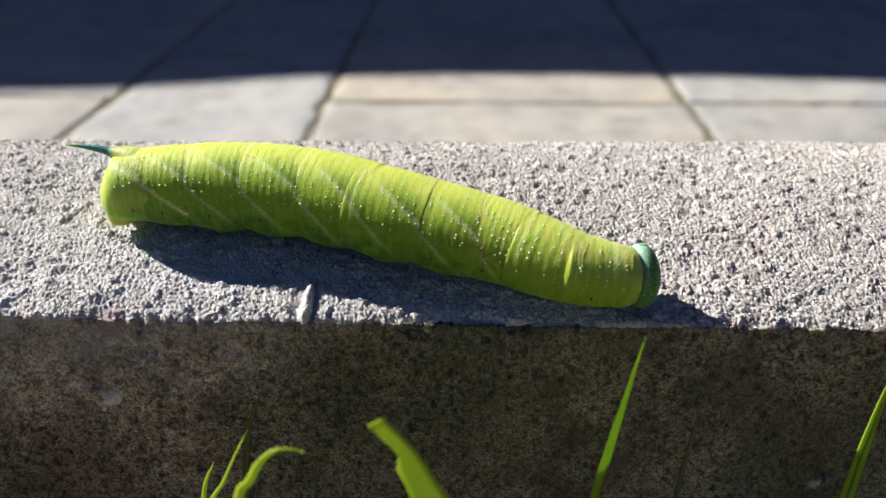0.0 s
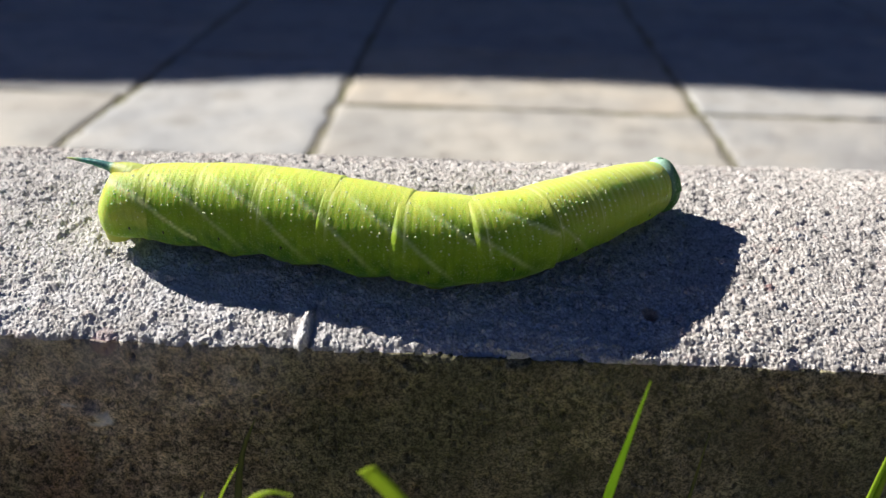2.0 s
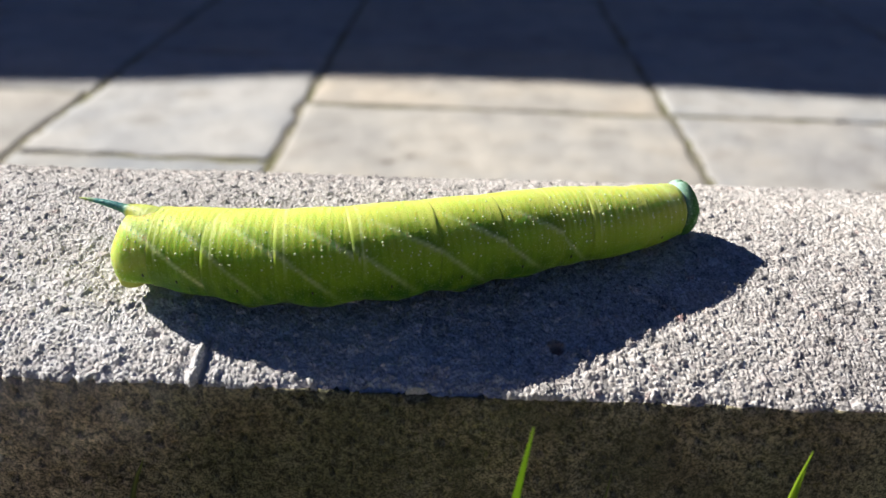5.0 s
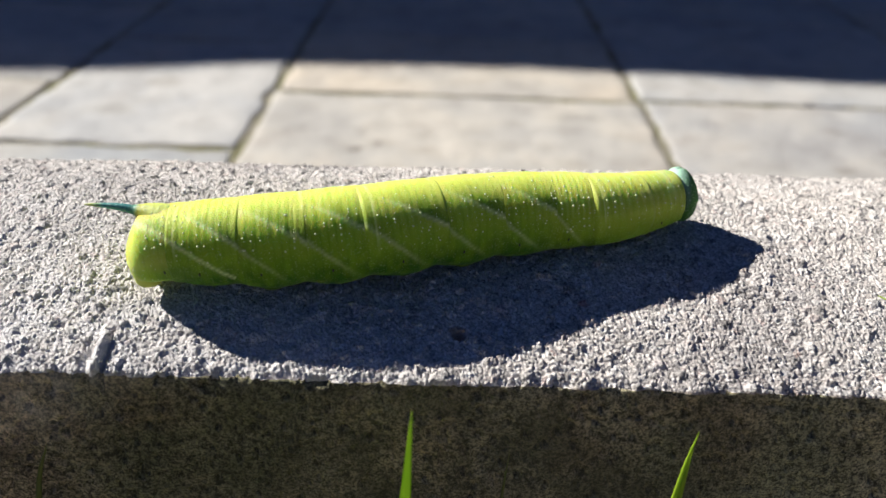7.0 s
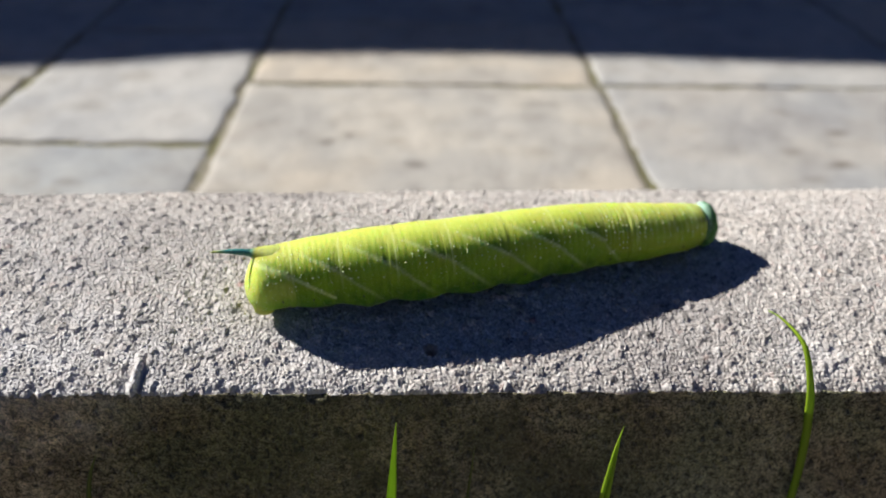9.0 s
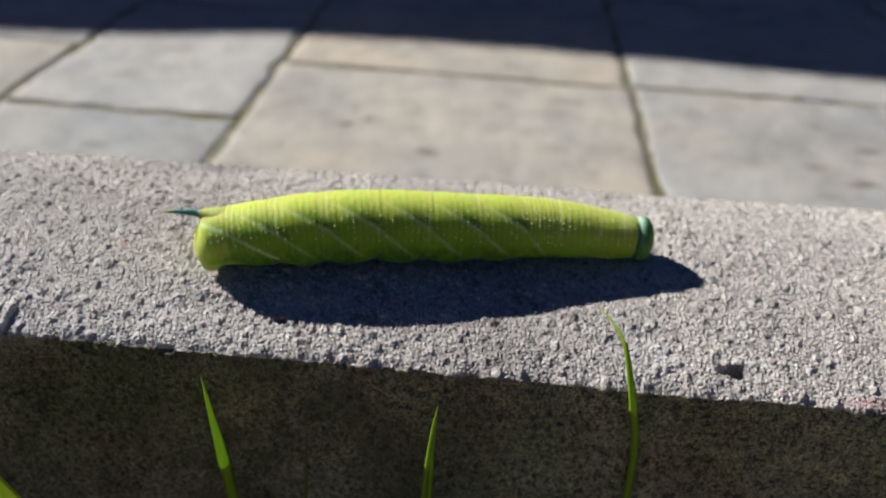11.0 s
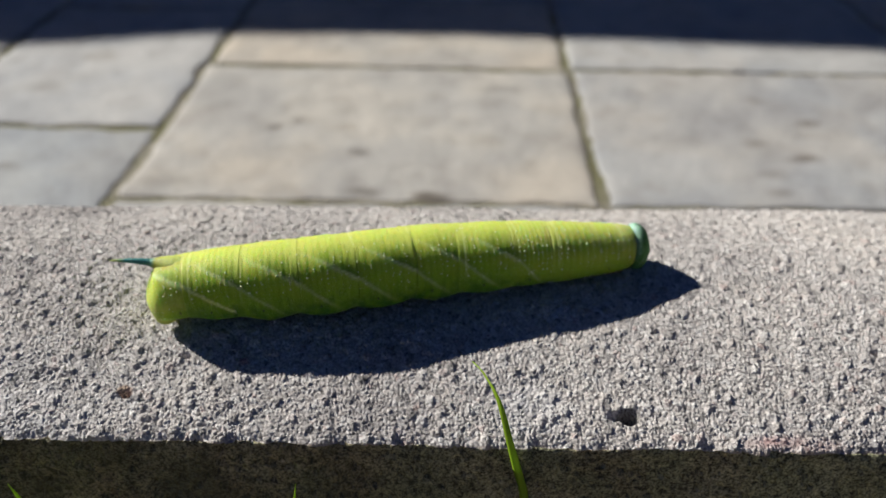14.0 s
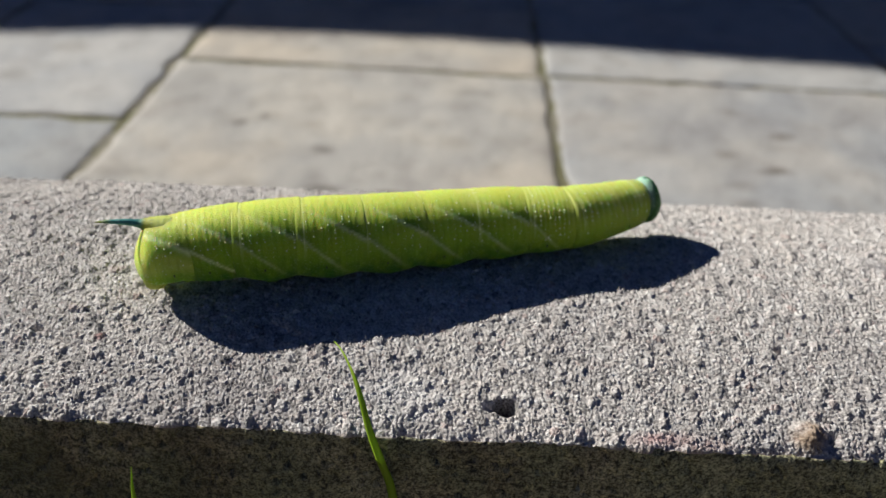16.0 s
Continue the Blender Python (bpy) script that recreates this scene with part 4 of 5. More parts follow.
def motions():
    """The caterpillar creeps along; each ring bends and slides in its own time."""
    walk(caterpillar, [
        (0, pose(0.00052, 0.09264, -0.00502)),
        (0.5, pose(0.00024, 0.09267, -0.00501)),
        (1, pose(0.00167, 0.09378, -0.0047)),
        (1.5, pose(0.00302, 0.09459, -0.00449)),
        (2, pose(0.00669, 0.09622, -0.00409)),
        (2.5, pose(0.0092, 0.09753, -0.00378)),
        (3, pose(0.01055, 0.09799, -0.00368)),
        (3.5, pose(0.01097, 0.09945, -0.00335)),
        (4, pose(0.01255, 0.10131, -0.00296)),
        (4.5, pose(0.01884, 0.1038, -0.00252)),
        (5, pose(0.0201, 0.10371, -0.00255)),
        (5.88, pose(0.02574, 0.10485, -0.0024)),
        (6.7, pose(0.03105, 0.10593, -0.00225)),
        (7.5, pose(0.0362, 0.10698, -0.00211)),
        (8, pose(0.03795, 0.10711, -0.0021)),
        (8.5, pose(0.04011, 0.10625, -0.00224)),
        (9, pose(0.04813, 0.10821, -0.002)),
        (9.5, pose(0.04822, 0.10725, -0.00214)),
        (10.38, pose(0.05479, 0.1084, -0.00203)),
        (11.2, pose(0.06098, 0.10948, -0.00193)),
        (12, pose(0.06699, 0.11053, -0.00183)),
        (12.5, pose(0.06919, 0.1117, -0.00171)),
        (13, pose(0.07325, 0.11175, -0.00173)),
        (13.5, pose(0.07746, 0.11429, -0.00152)),
        (14, pose(0.0782, 0.11343, -0.0016)),
        (14.5, pose(0.08366, 0.11368, -0.00161)),
        (15, pose(0.08849, 0.11475, -0.00156)),
        (15.5, pose(0.09127, 0.1161, -0.00148)),
        (16, pose(0.09788, 0.11882, -0.00138)),
    ])
    walk(pieces["tail"], [
        (0, pose(-0.04221, 0.00777, 0.00803, -4.6, -1.4, -1.9)),
        (0.5, pose(-0.04214, 0.00764, 0.00816, -4.6, -1, -2.3)),
        (1, pose(-0.04362, 0.00708, 0.00774, -4.6, -1.3, -3.5)),
        (1.5, pose(-0.04504, 0.00635, 0.00748, -4.6, -1.3, -3.5)),
        (2, pose(-0.04835, 0.00442, 0.00709, -4.6, -1.2, -4.2)),
        (2.5, pose(-0.04549, 0.00269, 0.00699, -4.5, -0.1, -6.4)),
        (3, pose(-0.04504, 0.00353, 0.00664, -4.5, -2.9, -7.4)),
        (3.5, pose(-0.04534, 0.00113, 0.0062, -4.5, -1.4, -6.6)),
        (4, pose(-0.04687, -0.00071, 0.00582, -4.5, -0.7, -8.4)),
        (4.5, pose(-0.04475, -0.00536, 0.00563, -4.6, -1.1, -2.5)),
        (5, pose(-0.0454, -0.00528, 0.005, -4.5, -0.9, -7)),
        (5.88, pose(-0.04508, -0.0068, 0.00476, -4.5, -2, -2.5)),
        (6.7, pose(-0.04477, -0.00823, 0.00454, -4.6, -3.1, 1.8)),
        (7.5, pose(-0.04448, -0.00962, 0.00432, -4.6, -4.1, 6)),
        (8, pose(-0.04485, -0.01014, 0.0039, -4.5, -4.7, 9.9)),
        (8.5, pose(-0.04705, -0.00909, 0.00394, -4.6, -4.9, 7.7)),
        (9, pose(-0.04618, -0.00948, 0.00452, -4.5, -3.9, 8.7)),
        (9.5, pose(-0.04466, -0.00916, 0.00389, -4.5, -6.1, 11.4)),
        (10.38, pose(-0.04512, -0.00864, 0.00426, -4.5, -6.3, 10.9)),
        (11.2, pose(-0.04555, -0.00814, 0.0046, -4.5, -6.6, 10.5)),
        (12, pose(-0.04597, -0.00766, 0.00494, -4.5, -6.8, 10.1)),
        (12.5, pose(-0.04818, -0.00866, 0.00471, -4.5, -3.8, 10.3)),
        (13, pose(-0.05015, -0.00857, 0.00499, -4.5, -3.9, 10.3)),
        (13.5, pose(-0.04645, -0.00909, 0.00504, -4.5, -6, 11.6)),
        (14, pose(-0.04681, -0.00858, 0.00482, -4.6, -3.8, 6.4)),
        (14.5, pose(-0.04824, -0.00894, 0.00503, -4.6, -3.8, 7.2)),
        (15, pose(-0.04753, -0.01006, 0.00459, -4.5, -5.7, 10.4)),
        (15.5, pose(-0.05017, -0.01069, 0.00486, -4.5, -3.5, 10)),
        (16, pose(-0.04761, -0.01266, 0.00572, -4.5, -3.2, 13.9)),
    ])
    walk(pieces["abdomen_7"], [
        (0, pose(-0.03621, 0.00766, 0.00822, -4.6, -1.2, -1.7)),
        (0.5, pose(-0.03607, 0.00749, 0.00833, -4.6, -0.8, -2.1)),
        (1, pose(-0.03742, 0.00676, 0.00793, -4.6, -1.1, -3.7)),
        (1.5, pose(-0.03863, 0.00603, 0.00769, -4.6, -1.1, -3.7)),
        (2, pose(-0.04162, 0.004, 0.00728, -4.6, -1, -4.3)),
        (2.5, pose(-0.03902, 0.002, 0.00708, -4.5, -0.3, -6.3)),
        (3, pose(-0.03855, 0.00284, 0.00698, -4.5, -3.1, -7.3)),
        (3.5, pose(-0.03908, 0.00044, 0.00643, -4.5, -1.5, -6.4)),
        (4, pose(-0.04029, -0.00167, 0.00598, -4.5, -0.8, -8.3)),
        (4.5, pose(-0.03817, -0.00559, 0.00588, -4.6, -1.2, -2.7)),
        (5, pose(-0.03888, -0.00617, 0.00511, -4.5, -0.9, -6.9)),
        (5.88, pose(-0.03858, -0.00718, 0.00501, -4.5, -2, -2.5)),
        (6.7, pose(-0.0383, -0.00813, 0.00491, -4.6, -3.1, 1.7)),
        (7.5, pose(-0.03803, -0.00905, 0.00482, -4.6, -4.1, 5.8)),
        (8, pose(-0.03833, -0.00903, 0.00437, -4.5, -4.5, 9.9)),
        (8.5, pose(-0.04015, -0.00828, 0.00461, -4.6, -4.7, 7.5)),
        (9, pose(-0.03954, -0.00844, 0.00505, -4.5, -3.9, 8.7)),
        (9.5, pose(-0.0382, -0.00799, 0.00462, -4.5, -5.7, 11)),
        (10.38, pose(-0.03864, -0.00747, 0.00502, -4.5, -6.1, 10.7)),
        (11.2, pose(-0.03906, -0.00698, 0.0054, -4.5, -6.4, 10.4)),
        (12, pose(-0.03946, -0.0065, 0.00576, -4.5, -6.8, 10.1)),
        (12.5, pose(-0.04119, -0.00732, 0.00524, -4.5, -3.6, 10.3)),
        (13, pose(-0.04289, -0.00724, 0.0056, -4.5, -3.9, 10.3)),
        (13.5, pose(-0.03979, -0.00789, 0.00596, -4.5, -6.2, 11.1)),
        (14, pose(-0.04006, -0.00789, 0.00538, -4.6, -3.8, 6.2)),
        (14.5, pose(-0.04128, -0.0081, 0.00562, -4.6, -3.8, 7.2)),
        (15, pose(-0.04073, -0.00888, 0.00538, -4.5, -5.5, 10.2)),
        (15.5, pose(-0.04287, -0.00959, 0.0054, -4.5, -3.3, 9.5)),
        (16, pose(-0.04085, -0.01079, 0.00623, -4.4, -3.4, 14.1)),
    ])
    walk(pieces["abdomen_6"], [
        (0, pose(-0.02938, 0.00732, 0.00838, -4.5, -0.7, -4.6)),
        (0.5, pose(-0.0293, 0.00708, 0.0084, -4.5, 0, -5)),
        (1, pose(-0.03039, 0.00629, 0.00802, -4.6, 0, -4.9)),
        (1.5, pose(-0.03142, 0.00553, 0.00778, -4.5, 0.1, -5.3)),
        (2, pose(-0.03382, 0.00333, 0.00737, -4.5, 0.4, -6.3)),
        (2.5, pose(-0.03161, 0.00112, 0.00698, -4.5, 1.7, -7.9)),
        (3, pose(-0.03138, 0.00171, 0.00734, -4.5, -1.1, -10.1)),
        (3.5, pose(-0.0317, -0.0005, 0.00648, -4.6, -0.1, -6.1)),
        (4, pose(-0.03274, -0.00289, 0.00592, -4.6, 0.5, -6.9)),
        (4.5, pose(-0.03082, -0.00599, 0.00586, -4.6, 0.8, -1.8)),
        (5, pose(-0.03147, -0.007, 0.00521, -4.6, -1.4, -2.9)),
        (5.88, pose(-0.03118, -0.00741, 0.00524, -4.6, -2.2, 0.7)),
        (6.7, pose(-0.03091, -0.0078, 0.00526, -4.5, -3, 4.2)),
        (7.5, pose(-0.03064, -0.00817, 0.00529, -4.5, -3.7, 7.5)),
        (8, pose(-0.03104, -0.00774, 0.00505, -4.5, -5.5, 10.6)),
        (8.5, pose(-0.03248, -0.00706, 0.00516, -4.5, -3.5, 9.1)),
        (9, pose(-0.032, -0.00734, 0.00546, -4.5, -2.7, 8.8)),
        (9.5, pose(-0.03113, -0.00634, 0.00536, -4.4, -5, 13)),
        (10.38, pose(-0.03146, -0.00594, 0.00578, -4.4, -4.7, 11.8)),
        (11.2, pose(-0.03176, -0.00557, 0.00618, -4.5, -4.3, 10.6)),
        (12, pose(-0.03206, -0.00521, 0.00656, -4.5, -4, 9.5)),
        (12.5, pose(-0.03341, -0.006, 0.00566, -4.5, -1.9, 10.3)),
        (13, pose(-0.03483, -0.00578, 0.006, -4.5, -1.8, 10.1)),
        (13.5, pose(-0.03234, -0.00613, 0.00645, -4.5, -2.3, 11.4)),
        (14, pose(-0.03238, -0.00696, 0.00571, -4.5, -2.1, 8.2)),
        (14.5, pose(-0.03338, -0.00705, 0.00597, -4.5, -1.7, 8.6)),
        (15, pose(-0.033, -0.00738, 0.006, -4.5, -2.9, 11.6)),
        (15.5, pose(-0.03476, -0.00791, 0.00576, -4.5, -1.5, 11.4)),
        (16, pose(-0.03306, -0.00911, 0.00648, -4.5, -0.6, 13.5)),
    ])
    walk(pieces["abdomen_5"], [
        (0, pose(-0.0218, 0.00629, 0.00834, -4.5, 1.5, -11.1)),
        (0.5, pose(-0.02187, 0.00614, 0.00833, -4.5, 0.9, -9.7)),
        (1, pose(-0.02274, 0.00548, 0.00793, -4.6, 1.5, -7.6)),
        (1.5, pose(-0.02359, 0.00456, 0.00767, -4.5, 1.8, -9.1)),
        (2, pose(-0.02533, 0.00212, 0.00716, -4.5, 2.4, -9.1)),
        (2.5, pose(-0.02359, -0.00013, 0.00656, -4.5, 3.5, -8.7)),
        (3, pose(-0.02353, 0.00002, 0.00717, -4.5, 3.8, -11.9)),
        (3.5, pose(-0.02365, -0.0013, 0.00639, -4.6, 0.6, -3.8)),
        (4, pose(-0.02442, -0.0036, 0.00577, -4.6, 0.7, -2.5)),
        (4.5, pose(-0.0228, -0.00591, 0.00557, -4.6, 2.1, 4.2)),
        (5, pose(-0.02326, -0.0069, 0.0055, -4.6, -1.6, 5.4)),
        (5.88, pose(-0.02306, -0.00685, 0.00558, -4.5, -1.9, 8.1)),
        (6.7, pose(-0.02287, -0.0068, 0.00565, -4.5, -2.2, 10.6)),
        (7.5, pose(-0.02268, -0.00676, 0.00572, -4.4, -2.5, 13.1)),
        (8, pose(-0.02314, -0.00613, 0.00589, -4.5, -4.3, 13.3)),
        (8.5, pose(-0.02425, -0.00557, 0.00556, -4.5, -2.2, 10.2)),
        (9, pose(-0.02385, -0.00605, 0.00573, -4.5, -1.4, 10.7)),
        (9.5, pose(-0.02339, -0.00444, 0.00599, -4.4, -3.3, 13.2)),
        (10.38, pose(-0.02358, -0.00425, 0.00631, -4.4, -2.2, 11.7)),
        (11.2, pose(-0.02376, -0.00407, 0.00661, -4.5, -1.2, 10.3)),
        (12, pose(-0.02393, -0.00389, 0.0069, -4.5, -0.2, 9)),
        (12.5, pose(-0.02497, -0.00454, 0.00581, -4.5, -0.3, 9.7)),
        (13, pose(-0.02607, -0.00424, 0.00607, -4.5, 0.1, 9.9)),
        (13.5, pose(-0.0242, -0.00442, 0.0064, -4.5, 1.5, 11.3)),
        (14, pose(-0.02416, -0.00554, 0.00588, -4.5, -0.6, 11.7)),
        (14.5, pose(-0.02485, -0.00563, 0.00603, -4.5, 0.2, 10.2)),
        (15, pose(-0.02465, -0.00553, 0.00616, -4.5, 0.3, 12.5)),
        (15.5, pose(-0.02594, -0.00591, 0.00583, -4.5, -0.3, 13)),
        (16, pose(-0.02456, -0.00714, 0.00633, -4.5, 1.8, 14.9)),
    ])
    walk(pieces["abdomen_4"], [
        (0, pose(-0.0141, 0.00437, 0.00793, -4.4, 4.9, -17.1)),
        (0.5, pose(-0.01418, 0.00453, 0.00812, -4.5, 2.3, -14.4)),
        (1, pose(-0.01494, 0.00417, 0.00761, -4.5, 3.2, -12.3)),
        (1.5, pose(-0.0155, 0.00288, 0.00726, -4.5, 3.7, -13.7)),
        (2, pose(-0.01654, 0.00048, 0.00659, -4.5, 3.6, -9.2)),
        (2.5, pose(-0.01536, -0.00138, 0.00597, -4.5, 3, -5.1)),
        (3, pose(-0.01528, -0.00162, 0.00637, -4.5, 6.9, -7.8)),
        (3.5, pose(-0.01544, -0.00154, 0.00632, -4.6, 0, 0.6)),
        (4, pose(-0.01575, -0.00332, 0.00575, -4.6, -0.9, 5)),
        (4.5, pose(-0.01459, -0.00473, 0.00533, -4.5, 0.7, 13.3)),
        (5, pose(-0.01484, -0.00535, 0.00583, -4.4, -0.9, 14.7)),
        (5.88, pose(-0.01481, -0.00509, 0.00589, -4.4, -0.8, 16.2)),
        (6.7, pose(-0.01477, -0.00484, 0.00595, -4.3, -0.7, 17.6)),
        (7.5, pose(-0.01474, -0.0046, 0.006, -4.3, -0.6, 18.9)),
        (8, pose(-0.01505, -0.00407, 0.00643, -4.4, -0.5, 15.9)),
        (8.5, pose(-0.01573, -0.00401, 0.00583, -4.5, -1.3, 11.2)),
        (9, pose(-0.01552, -0.0043, 0.00587, -4.5, -0.6, 13.9)),
        (9.5, pose(-0.01527, -0.00272, 0.00631, -4.5, -0.9, 11)),
        (10.38, pose(-0.01537, -0.00267, 0.00643, -4.5, 0.3, 10.3)),
        (11.2, pose(-0.01546, -0.00262, 0.00654, -4.5, 1.4, 9.7)),
        (12, pose(-0.01555, -0.00258, 0.00665, -4.5, 2.5, 9.1)),
        (12.5, pose(-0.01622, -0.00296, 0.00576, -4.5, 0.2, 9.6)),
        (13, pose(-0.01698, -0.0027, 0.00597, -4.5, 0.2, 9.5)),
        (13.5, pose(-0.01575, -0.00296, 0.00602, -4.5, 2.5, 11)),
        (14, pose(-0.01578, -0.00355, 0.00595, -4.4, 0, 13.8)),
        (14.5, pose(-0.01613, -0.00388, 0.00594, -4.5, 0.5, 11.8)),
        (15, pose(-0.01606, -0.00357, 0.00591, -4.5, 1.6, 12.1)),
        (15.5, pose(-0.01686, -0.00387, 0.0058, -4.5, -0.6, 12.9)),
        (16, pose(-0.01592, -0.00464, 0.00596, -4.4, 2, 17.3)),
    ])
    walk(pieces["abdomen_3"], [
        (0, pose(-0.00675, 0.00195, 0.00707, -4.4, 7.1, -16.4)),
        (0.5, pose(-0.00659, 0.00229, 0.00764, -4.4, 5.7, -17.8)),
        (1, pose(-0.00712, 0.00216, 0.00705, -4.4, 5, -17)),
        (1.5, pose(-0.00727, 0.00078, 0.00658, -4.4, 4.9, -12.1)),
        (2, pose(-0.00754, -0.00073, 0.006, -4.6, 1.5, -0.5)),
        (2.5, pose(-0.00705, -0.00158, 0.00567, -4.5, -0.5, 6.6)),
        (3, pose(-0.00701, -0.0019, 0.00572, -4.5, 0.8, 6)),
        (3.5, pose(-0.00711, -0.00108, 0.00639, -4.6, -0.3, 6.2)),
        (4, pose(-0.00708, -0.00214, 0.00602, -4.5, -2.4, 13.2)),
        (4.5, pose(-0.00666, -0.00241, 0.00545, -4.4, -2.2, 18.2)),
        (5, pose(-0.00681, -0.00266, 0.00582, -4.3, 0.6, 20)),
        (5.88, pose(-0.00686, -0.00239, 0.00587, -4.3, 0.7, 19)),
        (6.7, pose(-0.0069, -0.00213, 0.00592, -4.4, 0.7, 18)),
        (7.5, pose(-0.00694, -0.00188, 0.00597, -4.4, 0.8, 17.1)),
        (8, pose(-0.00702, -0.00168, 0.00619, -4.4, 2.3, 14.4)),
        (8.5, pose(-0.00709, -0.00219, 0.00596, -4.4, 0, 15.1)),
        (9, pose(-0.00712, -0.00199, 0.00589, -4.4, 0.3, 15.5)),
        (9.5, pose(-0.00714, -0.00134, 0.00622, -4.5, 1.3, 10)),
        (10.38, pose(-0.00717, -0.0013, 0.00622, -4.5, 1.8, 9.8)),
        (11.2, pose(-0.0072, -0.00126, 0.00622, -4.5, 2.3, 9.6)),
        (12, pose(-0.00723, -0.00122, 0.00622, -4.5, 2.7, 9.4)),
        (12.5, pose(-0.00744, -0.00143, 0.00574, -4.5, 0, 11.3)),
        (13, pose(-0.00786, -0.00122, 0.00597, -4.5, -0.5, 8.7)),
        (13.5, pose(-0.00731, -0.00129, 0.00569, -4.5, 1, 10.8)),
        (14, pose(-0.00723, -0.00132, 0.00588, -4.5, 0.9, 11.7)),
        (14.5, pose(-0.00743, -0.00195, 0.00587, -4.4, 0.1, 14)),
        (15, pose(-0.00736, -0.00173, 0.00567, -4.5, 0.5, 12.2)),
        (15.5, pose(-0.00784, -0.00179, 0.00594, -4.5, -0.6, 12.6)),
        (16, pose(-0.00739, -0.002, 0.0057, -4.4, 1, 15.9)),
    ])
    walk(pieces["abdomen_2"], [
        (0, pose(0.00089, -0.00026, 0.00596, -4.4, 7.8, -16.8)),
        (0.5, pose(0.00088, -0.0003, 0.00658, -4.4, 9.7, -18.8)),
        (1, pose(0.00097, -0.00016, 0.00625, -4.5, 4.9, -10.8)),
        (1.5, pose(0.00097, 0.00011, 0.00616, -4.6, 0.2, 5.8)),
        (2, pose(0.00101, 0.00033, 0.00619, -4.3, -3.2, 18.1)),
        (2.5, pose(0.00094, 0.00034, 0.00603, -4.3, -4.2, 21.5)),
        (3, pose(0.00092, 0.00037, 0.00606, -4.3, -3.7, 23.2)),
        (3.5, pose(0.00095, 0.00028, 0.00642, -4.4, -0.6, 17)),
        (4, pose(0.00098, 0.00031, 0.00644, -4.4, -2.8, 17.8)),
        (4.5, pose(0.00093, 0.00034, 0.00573, -4.3, -1.5, 20.9)),
        (5, pose(0.00094, 0.00037, 0.00568, -4.3, 0.3, 21.1)),
        (5.88, pose(0.00095, 0.00031, 0.00572, -4.4, 0.8, 17.9)),
        (6.7, pose(0.00097, 0.00026, 0.00575, -4.4, 1.3, 14.8)),
        (7.5, pose(0.00098, 0.00021, 0.00578, -4.5, 1.7, 11.9)),
        (8, pose(0.00096, 0.00022, 0.00575, -4.5, 3.3, 12.7)),
        (8.5, pose(0.00099, 0.00031, 0.00587, -4.4, 0.9, 17.4)),
        (9, pose(0.00098, 0.00027, 0.00576, -4.4, 1.8, 15.1)),
        (9.5, pose(0.00096, 0.0002, 0.00594, -4.5, 2.7, 11.4)),
        (10.38, pose(0.00097, 0.00019, 0.00592, -4.5, 2.3, 10.8)),
        (11.2, pose(0.00099, 0.00017, 0.00591, -4.5, 1.9, 10.2)),
        (12, pose(0.001, 0.00016, 0.00589, -4.5, 1.5, 9.6)),
        (12.5, pose(0.00105, 0.00017, 0.00569, -4.5, 0.9, 8.9)),
        (13, pose(0.00111, 0.00019, 0.00604, -4.5, 0.1, 9.8)),
        (13.5, pose(0.00105, 0.00015, 0.00566, -4.5, -0.4, 7.6)),
        (14, pose(0.00102, 0.00021, 0.00569, -4.5, 1.7, 11.5)),
        (14.5, pose(0.00104, 0.00027, 0.00583, -4.4, 1, 14.8)),
        (15, pose(0.00102, 0.00027, 0.00556, -4.4, 2.1, 16.1)),
        (15.5, pose(0.00109, 0.00027, 0.00595, -4.4, 1.4, 14.4)),
        (16, pose(0.00109, 0.00024, 0.00558, -4.4, 0.7, 13.7)),
    ])
